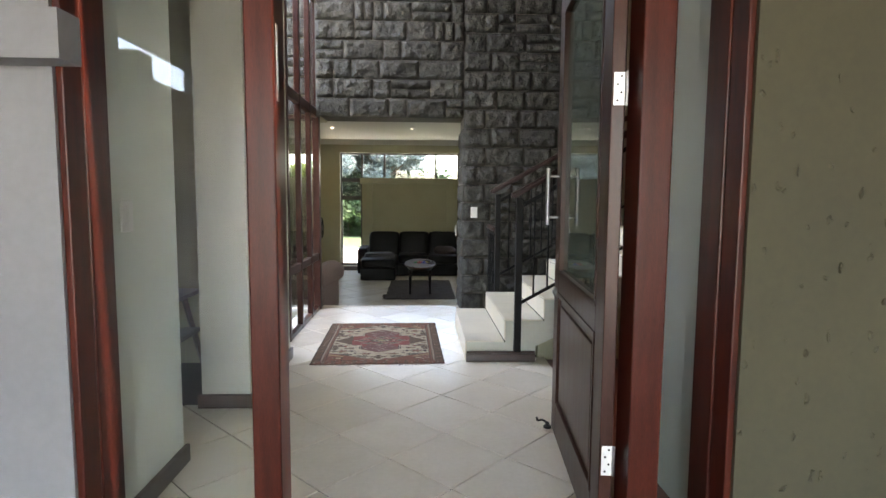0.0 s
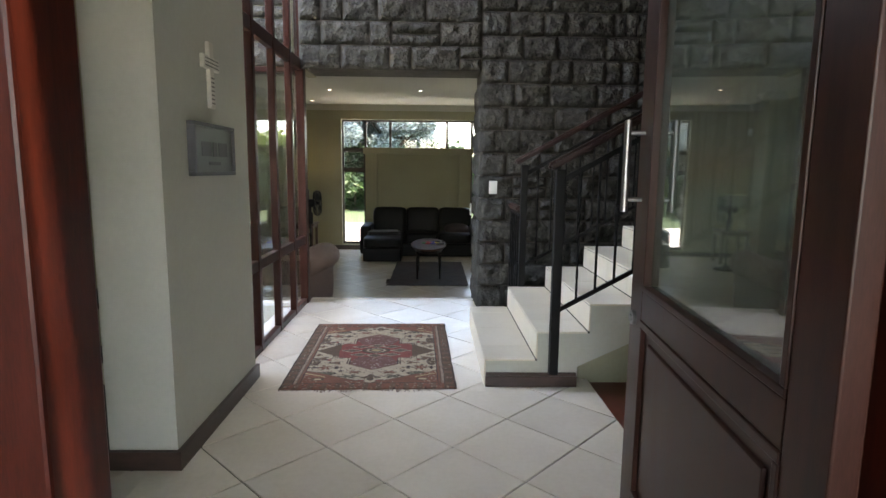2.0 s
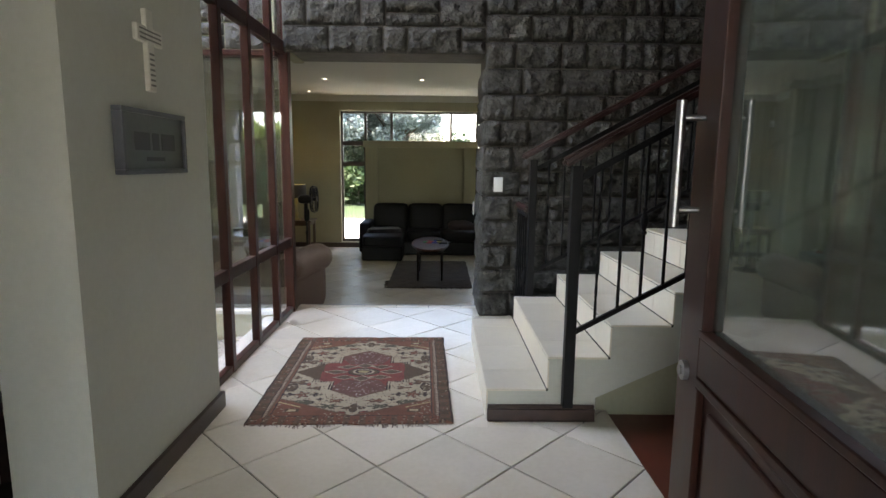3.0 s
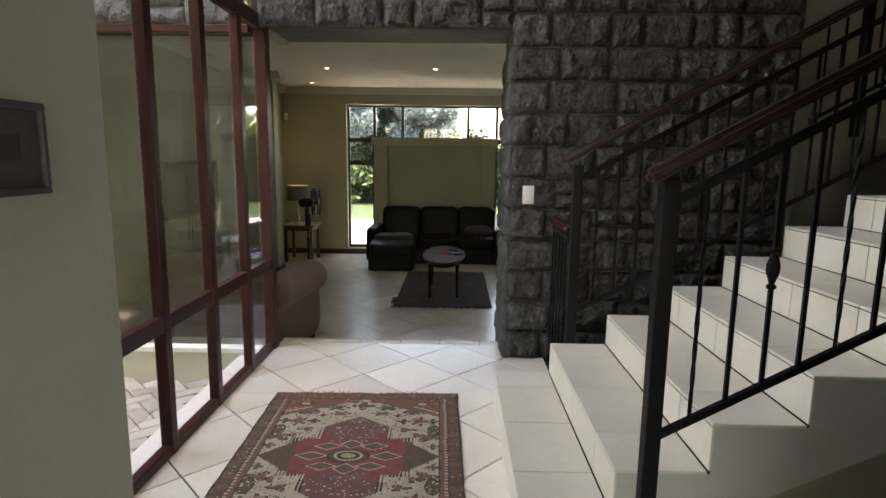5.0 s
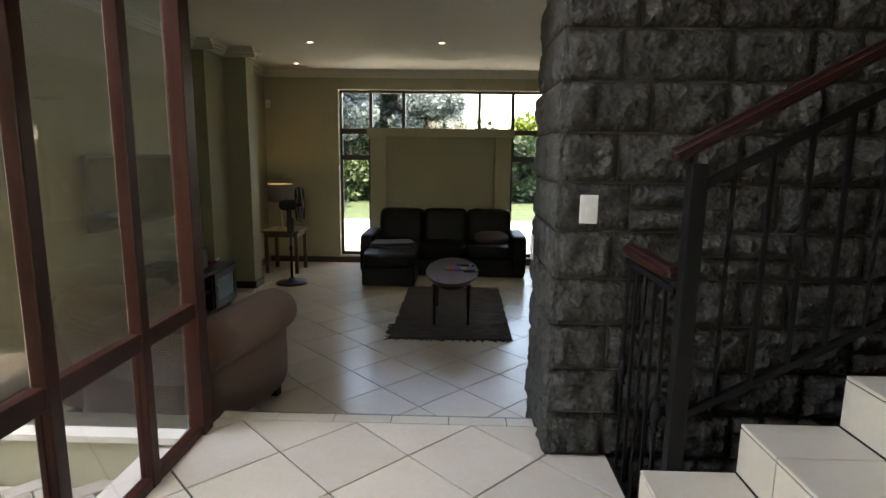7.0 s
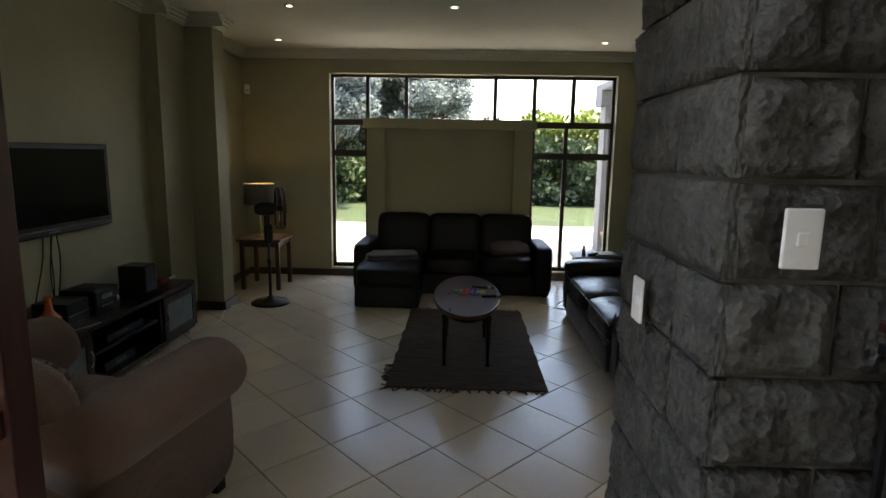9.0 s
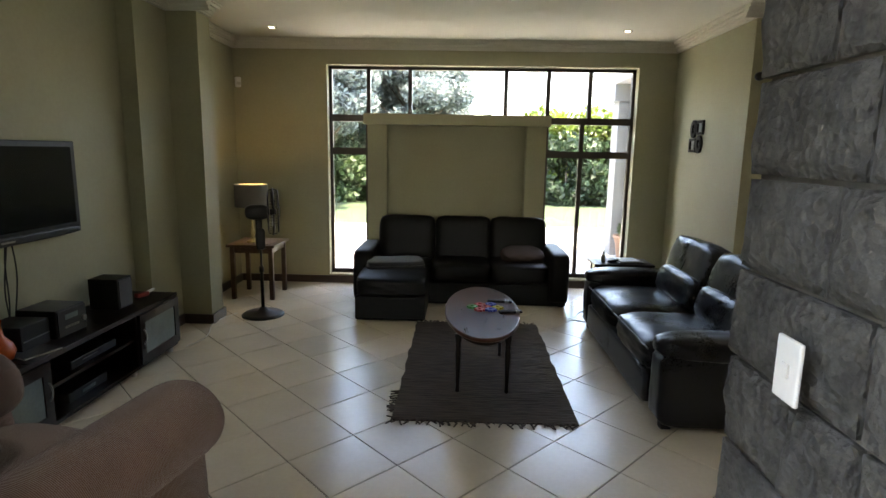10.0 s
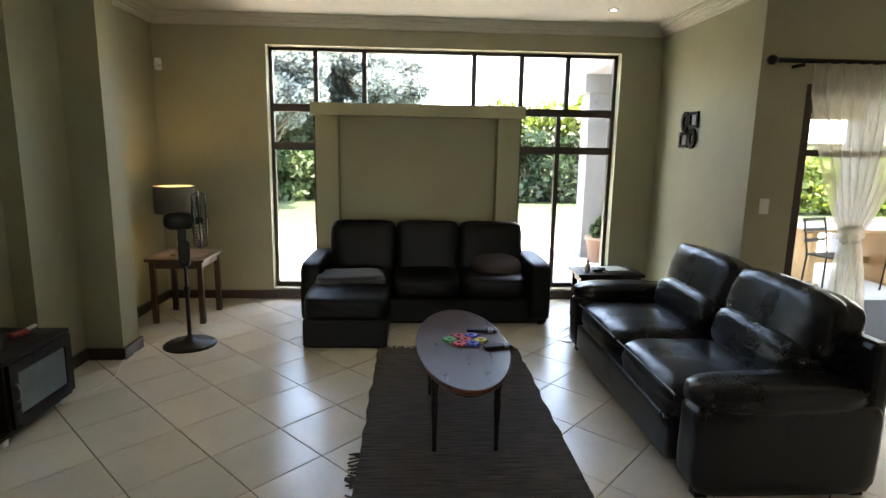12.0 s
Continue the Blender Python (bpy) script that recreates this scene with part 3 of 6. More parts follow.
for a, b in zip(((0, 0, 0.028), (-0.03, 0.0, 0.045), (-0.055, 0, 0.04)), ((-0.03, 0.0, 0.045), (-0.055, 0, 0.04), (-0.06, 0, 0.06))):
    rod(bm, a, b, 0.006, 8)
part("hook", bm, BLACK, stop)
latch = part("latch_strip", B((-0.2415, -0.238, 2.03, 2.05, 1.55, 1.78)), WHITE, entry, "worn pale latch plate on the post")


# ---------- switches ----------
def switch(m, w=0.072, h=0.115, rockers=1, label="white plastic light switch plate on the wall"):
    s = thing("light_switch", label, "light switch", m)
    part("plate", B((-w / 2, w / 2, -0.009, 0.0, -h / 2, h / 2), bevel=0.004), WHITE, s)
    for i in range(rockers):
        z = (i - (rockers - 1) / 2) * 0.03
        part("rocker", B((-0.011, 0.011, -0.013, -0.008, z - 0.013, z + 0.013), bevel=0.002), WHITE, s)
    return s


switch(pose(0.777, 6.365, 1.096))
switch(pose(0.612, 6.75, 0.875, 0, 0, -90), label="blank white plate on the stone pier")
switch(pose(-0.909, 2.42, 1.18, 0, 0, 90), 0.085, 0.12, 3)
switch(pose(-1.735, 4.499, 1.11))
switch(pose(2.52, 10.659, 0.85))
al = thing("alarm_sensor", "small white alarm sensor in the corner", "sensor", pose(-2.50, BACK - 0.03, 1.97, 0, 0, 35))
part("housing", B((-0.03, 0.03, -0.03, 0.02, -0.055, 0.055), bevel=0.01), WHITE, al)
part("lens", B((-0.022, 0.022, -0.034, -0.028, -0.03, 0.0), bevel=0.003), CEIL, al)

# ---------- hall wall pieces ----------
cr = thing("wall_cross", "pale stone cross with engraved lines on the wall", "cross", pose(-0.81, 4.07, 1.69, 0, 0, 90))
PALE = surface("pale_stone", (0.62, 0.60, 0.52), (0.54, 0.52, 0.44), 0.7, 12, 80, 0.2)
INK = surface("grey_lettering", (0.22, 0.21, 0.19), None, 0.8, 20, 90, 0)
part("body", B((-0.026, 0.026, -0.02, 0, -0.17, 0.13), (-0.095, -0.0265, -0.02, 0, 0.005, 0.065), (0.0265, 0.095, -0.02, 0, 0.005, 0.065), bevel=0.004), PALE, cr)
for i in range(7):
    part("engraved_line", B((-0.018, 0.018, -0.0215, -0.0195, -0.15 + i * 0.019, -0.143 + i * 0.019)), INK, cr)
for i in range(3):
    part("engraved_line", B((-0.08, 0.08, -0.0215, -0.0195, 0.015 + i * 0.016, 0.021 + i * 0.016)), INK, cr)
pq = thing("wall_plaque", "grey framed plaque with faint lettering on the hall wall", "picture", pose(-0.81, 4.045, 1.328, 0, 0, 90))
SLATE = surface("slate_grey_panel", (0.085, 0.088, 0.088), (0.06, 0.062, 0.062), 0.35, 6, 50, 0.04)
PFRAME = surface("grey_blue_frame", (0.075, 0.078, 0.088), (0.05, 0.052, 0.06), 0.45, 10, 60, 0.05)
part("panel", B((-0.228, 0.228, -0.024, -0.002, -0.10, 0.10)), SLATE, pq)
for b in ((-0.245, 0.245, -0.037, 0, 0.10, 0.118), (-0.245, 0.245, -0.037, 0, -0.118, -0.10), (-0.245, -0.228, -0.037, 0, -0.10, 0.10), (0.228, 0.245, -0.037, 0, -0.10, 0.10)):
    part("frame_side", B(b, bevel=0.003), PFRAME, pq)
FAINT = surface("faint_lettering", (0.04, 0.04, 0.042), None, 0.5, 20, 90, 0)
for i, (x0, x1) in enumerate(((-0.15, -0.04), (-0.02, 0.03), (0.05, 0.16))):
    part("lettering_bar", B((x0, x1, -0.0255, -0.0235, -0.03, 0.035)), FAINT, pq)
part("lettering_bar", B((-0.07, 0.07, -0.0255, -0.0235, -0.07, -0.055)), FAINT, pq)


# ---------- stair railings ----------
def baluster(name, parent, x, y, z0, z1, kind):
    bm = bmesh.new()
    if kind == "twist":
        n, sides, r = 26, 4, 0.0075
        rings = []
        for i in range(n + 1):
            u = i / n
            a = u * 14 if 0.12 < u < 0.88 else (0.12 * 14 if u <= 0.12 else 0.88 * 14)
            rings.append([bm.verts.new((x + r * math.cos(a + k * math.pi / 2), y + r * math.sin(a + k * math.pi / 2), z0 + u * (z1 - z0))) for k in range(sides)])
        for p, q in zip(rings, rings[1:]):
            for k in range(sides):
                bm.faces.new((p[k], p[(k + 1) % sides], q[(k + 1) % sides], q[k]))
    else:
        bar(bm, (x, y, z0), (x, y, z1), 0.012, 0.012)
    b = part(name, bm, IRON, parent)
    if kind == "knot":
        c = (z0 + z1) / 2
        prof = [(0.007, -0.065), (0.014, -0.06), (0.014, -0.052), (0.008, -0.045), (0.019, -0.012), (0.019, 0.012), (0.008, 0.045), (0.014, 0.052), (0.014, 0.06), (0.007, 0.065)]
        part("cast_knot", moved(lathe(prof, 12), Matrix.Translation((x, y, c))), IRON, b)
    return b


def handrail(name, parent, p, q):
    bm = bmesh.new()
    bar(bm, p, q, 0.055, 0.045)
    bmesh.ops.bevel(bm, geom=bm.edges[:], offset=0.014, segments=3, affect="EDGES")
    return part(name, bm, RAILWOOD, parent, "red-brown wooden handrail")


SL = RISE / GOING
near = thing("stair_railing", "black wrought-iron stair railing with wooden handrail", "railing", group="stair railings")
part("newel", B((0.915, 0.965, 4.425, 4.475, 0.088, 1.255), bevel=0.004), IRON, near)
handrail("handrail", near, (0.875, 4.45, 1.265), (3.2, 4.45, 1.265 + SL * 2.325))
bm = bar(bmesh.new(), (0.94, 4.45, 0.455), (3.2, 4.45, 0.455 + SL * 2.26), 0.02, 0.022)
part("bottom_rail", bm, IRON, near)
bm = bar(bmesh.new(), (0.94, 4.45, 1.19), (3.2, 4.45, 1.19 + SL * 2.26), 0.01, 0.03)
part("top_flat", bm, IRON, near)
KINDS = ("twist", "plain", "knot", "plain")
for i in range(20):
    x = 1.055 + i * 0.105
    baluster("baluster", near, x, 4.45, 0.455 + SL * (x - 0.94), 1.195 + SL * (x - 0.94), KINDS[i % 4])
far = thing("stair_railing", "black wrought-iron stair railing beside the stone wall", "railing", group="stair railings")
part("newel", B((0.935, 0.985, 5.765, 5.815, -0.35, 1.29), bevel=0.004), IRON, far)
handrail("handrail", far, (0.88, 5.79, 1.305), (2.9, 5.79, 1.305 + SL * 2.02))
part("bottom_rail", bar(bmesh.new(), (0.96, 5.79, 0.49), (2.9, 5.79, 0.49 + SL * 1.94), 0.02, 0.022), IRON, far)
part("top_flat", bar(bmesh.new(), (0.96, 5.79, 1.215), (2.9, 5.79, 1.215 + SL * 1.94), 0.01, 0.03), IRON, far)
for i in range(17):
    x = 1.07 + i * 0.108
    baluster("baluster", far, x, 5.79, 0.49 + SL * (x - 0.96), 1.22 + SL * (x - 0.96), KINDS[i % 4])
guard = thing("guard_railing", "short black iron guard rail over the stairwell", "railing", group="stair railings")
handrail("handrail", guard, (0.935, 6.33, 0.945), (0.935, 5.83, 0.945))
part("bottom_rail", B((0.922, 0.95, 5.82, 6.36, -0.012, 0.012)), IRON, guard)
part("top_flat", B((0.93, 0.942, 5.82, 6.34, 0.885, 0.905)), IRON, guard)
for i in range(5):
    baluster("baluster", guard, 0.936, 5.90 + i * 0.1, 0.012, 0.886, KINDS[(i + 2) % 4])
upper = thing("stair_railing", "black iron railing of the upper flight", "railing", group="stair railings")
ZL = RISE * NSTEP
part("newel", B((2.875, 2.925, 6.55, 6.60, ZL, 2.45), bevel=0.004), IRON, upper)
handrail("handrail", upper, (2.60, 6.57, 2.18), (4.6, 6.57, 3.30))
part("bottom_rail", bar(bmesh.new(), (2.6, 6.57, ZL + 0.10), (4.6, 6.57, ZL + 1.2), 0.02, 0.022), IRON, upper)
for i in range(10):
    x = 2.66 + i * 0.11
    baluster("baluster", upper, x, 6.57, ZL + 0.10 + 0.55 * (x - 2.6), 2.13 + 0.56 * (x - 2.6), KINDS[i % 4])

# ---------- hall rug ----------
RUST, RED, DARK, IVORY = (0.165, 0.066, 0.040), (0.19, 0.048, 0.038), (0.045, 0.03, 0.026), (0.36, 0.30, 0.21)
OLIVEBROWN, PLUM, BROWN, GREEN = (0.085, 0.056, 0.034), (0.135, 0.058, 0.048), (0.125, 0.072, 0.045), (0.075, 0.072, 0.048)
# florets of one quarter of the field: across, along, half sizes, petals, colour
FLORETS = ((0.275, 0.44, 0.052, 0.026, 0, GREEN), (0.135, 0.49, 0.058, 0.028, 6, GREEN), (0.0, 0.51, 0.05, 0.04, 4, OLIVEBROWN), (0.30, 0.335, 0.036, 0.042, 5, RUST),
           (0.225, 0.335, 0.030, 0.022, 4, DARK), (0.37, 0.335, 0.028, 0.024, 4, DARK), (0.375, 0.235, 0.028, 0.05, 0, OLIVEBROWN), (0.345, 0.165, 0.050, 0.03, 3, BROWN),
           (0.245, 0.245, 0.040, 0.02, 3, BROWN), (0.105, 0.42, 0.045, 0.022, 6, RUST), (0.19, 0.40, 0.016, 0.016, 4, DARK), (0.375, 0.09, 0.025, 0.022, 4, BROWN), (0.06, 0.565, 0.025, 0.016, 0, RED), (0.29, 0.19, 0.012, 0.02, 0, RED))


def rug_colour(u, v):
    """Pattern of a small tribal rug; u across, v along, in metres from the middle."""
    au, av = abs(u), abs(v)
    bu, bv = 0.505 - au, 0.68 - av
    speck = noise.noise(Vector((u * 78, v * 78, 3.0)))
    if bu < 0.105 and bu <= bv:
        if bu < 0.010 or 0.062 < bu < 0.067 or bu > 0.099:
            return DARK
        if 0.067 < bu < 0.082:
            return IVORY if math.floor(v / 0.011) % 2 else PLUM
        if bu > 0.082:
            return RUST if bu > 0.091 else BROWN
        return RUST if speck > 0.32 else (IVORY if speck < -0.52 else (BROWN if math.sin(v * 70) > 0.2 else OLIVEBROWN))
    if bv < 0.085:
        if bv > 0.079:
            return DARK
        return IVORY if speck < -0.45 else (DARK if speck > 0.4 else (RUST if math.sin(u * 80) > -0.3 else BROWN))
    # corner spandrels
    lim = 0.595 - 0.52 * au
    if av > lim:
        if av < lim + 0.010:
            return BROWN
        m = max(abs(au - 0.31) / 0.035, abs(av - 0.535) / 0.018)
        if m < 1:
            return OLIVEBROWN if m > 0.6 else (0.42, 0.33, 0.20)
        if abs((au - 0.30) * 0.5 + av - 0.485) < 0.006 and au > 0.27:
            return (0.40, 0.30, 0.15)
        if speck < -0.4 and (au > 0.30 or au < 0.14):
            return IVORY
        return RUST if speck < 0.35 or au < 0.28 else BROWN
    # central flower
    r = math.hypot(au / 0.095, av / 0.062)
    if r < 1:
        return (0.30, 0.24, 0.12) if r < 0.35 else (DARK if r < 0.55 or r > 0.9 else (IVORY if r < 0.68 else OLIVEBROWN))
    for fu, fv, ru, rv in ((0.165, 0.0, 0.06, 0.03), (0.105, 0.085, 0.055, 0.028), (0.0, 0.105, 0.045, 0.035)):
        r = abs(au - fu) / ru + abs(av - fv) / rv
        if r < 1.25:
            return IVORY if r > 1.02 else (DARK if r > 0.8 else (BROWN if r > 0.4 else GREEN))
    # stepped medallion: tower with a pointed roof, and arms with lozenge ends
    tower = au < 0.178 and av < 0.385 - 0.70 * au
    arms = (au < 0.275 and av < 0.125) or (au < 0.235 and av < 0.15)
    tips = au >= 0.275 and av < (0.405 - au) * 0.85
    if tower or arms or tips:
        roof = 0.385 - 0.70 * au - av
        if tower and not arms and au > 0.150:
            return IVORY if math.floor(au / 0.0075) % 2 else DARK
        if tower and roof < 0.014:
            return BROWN
        if tips or (au > 0.245):
            return OLIVEBROWN if speck < 0.35 else BROWN
        if tower and av > 0.13 and abs(au) < 0.16 - 0.55 * abs(av - 0.24):
            return (0.40, 0.34, 0.30) if speck > 0.42 else (PLUM if speck > -0.25 else BROWN)
        return RED if speck > -0.45 else DARK
    if tower is False and au < 0.29 and av < 0.165 and (au > 0.235 or av > 0.15):
        return IVORY if math.floor(au / 0.008) % 2 else DARK
    # ivory field with florets
    for fu, fv, ru, rv, petals, col in FLORETS:
        du, dv = (au - fu) / ru / 1.18, (av - fv) / rv / 1.18
        r = math.hypot(du, dv)
        if petals:
            r /= 0.78 + 0.30 * math.cos(petals * math.atan2(dv, du))
        if r < 1:
            return DARK if r > 0.82 else (IVORY if speck > 0.3 and r > 0.3 else (DARK if speck < -0.5 else col))
    if speck > 0.40:
        return BROWN if speck < 0.5 else RUST
    if speck < -0.52:
        return GREEN
    return IVORY


RUGM, rn, rl, rp = nodes_of("woven_wool_rug")
at = rn.new("ShaderNodeAttribute")
at.attribute_name = "pile"
nz = rn.new("ShaderNodeTexNoise")
nz.inputs["Scale"].default_value, nz.inputs["Detail"].default_value = 14, 6
tc = rn.new("ShaderNodeTexCoord")
rl.new(tc.outputs["Object"], nz.inputs["Vector"])
mxr = rn.new("ShaderNodeHueSaturation")
mr = rn.new("ShaderNodeMapRange")
mr.inputs["To Min"].default_value, mr.inputs["To Max"].default_value = 0.65, 1.3
rl.new(nz.outputs["Fac"], mr.inputs["Value"])
rl.new(mr.outputs[0], mxr.inputs["Value"])
rl.new(at.outputs["Color"], mxr.inputs["Color"])
rl.new(mxr.outputs[0], rp.inputs["Base Color"])
rp.inputs["Roughness"].default_value = 0.95
fz = rn.new("ShaderNodeTexNoise")
fz.inputs["Scale"].default_value = 260
rl.new(tc.outputs["Object"], fz.inputs["Vector"])
bpn = rn.new("ShaderNodeBump")
bpn.inputs["Strength"].default_value, bpn.inputs["Distance"].default_value = 0.5, 0.004
rl.new(fz.outputs["Fac"], bpn.inputs["Height"])
rl.new(bpn.outputs[0], rp.inputs["Normal"])
hall_rug = thing("hall_rug", "worn red and cream tribal rug on the hall tiles", "rug", pose(-0.138, 5.092, 0.004, 0, 0, 1.6))
NU, NV = 200, 270
bm = bmesh.new()
grid = [[bm.verts.new(((i / NU * 2 - 1) * 0.505 + 0.006 * noise.noise(Vector((0, j * 0.04, 3))), (j / NV * 2 - 1) * 0.68 + 0.012 * noise.noise(Vector((i * 0.05, 0, 5))), 0.009 + 0.0025 * noise.noise(Vector((i * 0.033, j * 0.033, 1))))) for j in range(NV + 1)] for i in range(NU + 1)]
for i in range(NU):
    for j in range(NV):
        bm.faces.new((grid[i][j], grid[i + 1][j], grid[i + 1][j + 1], grid[i][j + 1]))
rim = [grid[i][0] for i in range(NU)] + [grid[NU][j] for j in range(NV)] + [grid[i][NV] for i in range(NU, 0, -1)] + [grid[0][j] for j in range(NV, 0, -1)]
low = [bm.verts.new((v.co.x, v.co.y, 0.0005)) for v in rim]
for i in range(len(rim)):
    j = (i + 1) % len(rim)
    bm.faces.new((rim[j], rim[i], low[i], low[j]))
pile = part("weave", bm, RUGM, hall_rug)
pat = pile.data.attributes.new("pile", "FLOAT_COLOR", "FACE")
for p in pile.data.polygons:
    c = p.center
    pat.data[p.index].color = (*rug_colour(c.x, c.y), 1)
bm = bmesh.new()
for s in (-1, 1):
    for i in range(150):
        x = random.uniform(-0.50, 0.50)
        l = random.uniform(0.004, 0.030) * (0.4 + abs(math.sin(x * 7)))
        bar(bm, (x, s * 0.672, 0.004), (x + random.uniform(-0.010, 0.010), s * (0.68 + l), 0.003), 0.004, 0.003)
tagged(part("fringe", bm, CORD, hall_rug, "short worn fringe"), kind="stuff")

# ---------- corner sofa ----------
def placed(bm, x, y, z, rx=0, ry=0, rz=0):
    return moved(bm, pose(x, y, z, rx, ry, rz))


sofa = thing("corner_sofa", "dark leather corner sofa with a chaise end", "sofa", pose(0.05, 11.8, LIV))
part("base", B((-0.93, 1.08, -0.36, 0.42, 0.012, 0.24), (-0.975, -0.325, -0.985, -0.361, 0.012, 0.24), bevel=0.02), LEATHER2, sofa)
for x in (-1.0, 0.995):
    a = placed(cushion(0.20, 0.86, 0.52, 9, 8, wrinkle=0.01, seed=x), x, -0.01, 0.305)
    part("arm", a, LEATHER2, sofa, smooth=True)
for i, x in enumerate((-0.60, 0.02, 0.62)):
    b = placed(cushion(0.62, 0.27, 0.52, 7, 10, wrinkle=0.02, seed=i), x, 0.26, 0.595, -8)
    part("back_cushion", b, LEATHER2, sofa, smooth=True)
for i, x in enumerate((0.0, 0.60)):
    b = placed(cushion(0.60, 0.62, 0.19, 7, 10, sag=0.012, wrinkle=0.015, seed=4 + i), x, -0.08, 0.335)
    part("seat_cushion", b, LEATHER2, sofa, smooth=True)
part("chaise_cushion", placed(cushion(0.66, 1.22, 0.18, 9, 12, sag=0.01, wrinkle=0.012, seed=8), -0.65, -0.385, 0.32), LEATHER2, sofa, smooth=True)
for x, y in ((-0.88, -0.92), (-0.45, -0.92), (1.03, -0.32), (1.03, 0.38), (-0.88, 0.38)):
    part("foot", B((x - 0.03, x + 0.03, y - 0.03, y + 0.03, 0, 0.045), bevel=0.004), BLACK, sofa)
FLEECE = surface("dark_grey_blanket", (0.045, 0.043, 0.048), (0.028, 0.027, 0.030), 0.95, 8, 120, 0.4, sheen=0.3)
thr = thing("folded_blanket", "dark grey folded blanket lying on the chaise", "blanket", pose(-0.62, 11.42, 0.075, 0, 0, 12))
for i in range(2):
    part("fold", placed(cushion(0.58 - i * 0.02, 0.40 - i * 0.02, 0.055, 6, 10, wrinkle=0.06, seed=20 + i), 0, 0.01 * i, 0.02 + i * 0.036), FLEECE, thr, smooth=True)
PILLOW = surface("brown_pillow_fabric", (0.055, 0.032, 0.026), (0.035, 0.021, 0.017), 0.8, 8, 90, 0.25)
pl = tagged(part("throw_pillow", placed(cushion(0.46, 0.36, 0.15, 2.6, 12, wrinkle=0.05, seed=31), 0, 0, 0), PILLOW, smooth=True), "dark brown throw pillow lying on the sofa seat", "pillow")
pl.matrix_basis = pose(0.70, 11.74, 0.165, 14, 0, 8)

# ---------- two-seater ----------
PIPE = surface("grey_piping", (0.07, 0.07, 0.075), (0.045, 0.045, 0.05), 0.5, 12, 80, 0.05)
love = thing("two_seater_sofa", "black leather two-seater sofa with plump seamed cushions", "sofa", pose(1.62, 9.85, LIV, 0, 0, -90))
# local x runs along the sofa, local -y is its front
part("base", B((-1.0, 1.0, -0.40, 0.40, 0.05, 0.28), bevel=0.03), LEATHER, love)
part("front_panel", placed(cushion(1.60, 0.08, 0.22, 10, 6), 0, -0.42, 0.17), LEATHER, love, smooth=True)
for s in (-1, 1):
    arm = part("arm", placed(cushion(0.22, 0.86, 0.44, 9, 8, wrinkle=0.008, seed=s), s * 0.93, -0.02, 0.25), LEATHER, love, smooth=True)
    part("arm_pad", placed(cushion(0.27, 0.82, 0.15, 3.2, 14, wrinkle=0.03, seed=40 + s), s * 0.92, -0.05, 0.49), LEATHER, arm, smooth=True)
for i, x in enumerate((-0.41, 0.41)):
    seat = placed(cushion(0.82, 0.66, 0.20, 5, 14, sag=0.02, wrinkle=0.032, seed=50 + i), x, -0.13, 0.35)
    sc = part("seat_cushion", seat, LEATHER, love, smooth=True)
    bm = bmesh.new()
    bar(bm, (x - 0.01, -0.40, 0.446), (x - 0.01, 0.10, 0.452), 0.004, 0.006)
    part("seam", bm, BLACK, sc)
    part("cross_seam", bar(bmesh.new(), (x - 0.10, -0.12, 0.452), (x + 0.10, -0.12, 0.452), 0.006, 0.004), BLACK, sc)
    part("piping", rod(bmesh.new(), (x - 0.385, -0.452, 0.420), (x + 0.385, -0.452, 0.420), 0.006, 8), PIPE, sc, "grey leather piping")
    lum = part("lumbar_cushion", placed(cushion(0.81, 0.22, 0.26, 3.6, 20, wrinkle=0.034, seed=60 + i), x, 0.20, 0.53, -14), LEATHER, love, smooth=True)
    top = part("back_cushion", placed(cushion(0.84, 0.25, 0.40, 4.5, 22, wrinkle=0.032, seed=70 + i), x, 0.31, 0.70, -17), LEATHER, love, smooth=True)
    bm = bmesh.new()
    bar(bm, (x + 0.02, 0.135, 0.60), (x + 0.02, 0.235, 0.845), 0.004, 0.006)
    part("seam", bm, BLACK, top)
part("back_frame", B((-1.0, 1.0, 0.33, 0.43, 0.05, 0.74), bevel=0.03), LEATHER, love)
for x in (-0.95, 0.95):
    for y in (-0.38, 0.36):
        part("foot", B((x - 0.03, x + 0.03, y - 0.03, y + 0.03, 0, 0.055), bevel=0.004), BLACK, love)

# ---------- rag rug ----------
RAG = surface("brown_rag_weave", (0.12, 0.095, 0.075), (0.04, 0.032, 0.027), 0.95, 9, 70, 0.8, stretch=(0.7, 9, 1), dist=0.012, contrast=(0.38, 0.62))
rag = thing("rag_rug", "dark brown woven rag rug with ragged fringes", "rug", pose(0.20, 9.84, LIV + 0.004))
bm = bmesh.new()
NX, NY = 24, 120
gv = [[bm.verts.new(((i / NX * 2 - 1) * (0.545 + 0.012 * noise.noise(Vector((j * 0.12, 7, 0)))) + 0.01 * noise.noise(Vector((j * 0.04, i * 0.0, 2))), (j / NY * 2 - 1) * 0.965 + 0.012 * noise.noise(Vector((i * 0.3, 9, 0))), 0.010 + 0.0035 * math.sin(j * math.pi) + 0.004 * noise.noise(Vector((i * 0.5, j * 0.6, 4))) + (0.003 if j % 2 else 0))) for j in range(NY + 1)] for i in range(NX + 1)]
for i in range(NX):
    for j in range(NY):
        bm.faces.new((gv[i][j], gv[i + 1][j], gv[i + 1][j + 1], gv[i][j + 1]))
rim = [gv[i][0] for i in range(NX)] + [gv[NX][j] for j in range(NY)] + [gv[i][NY] for i in range(NX, 0, -1)] + [gv[0][j] for j in range(NY, 0, -1)]
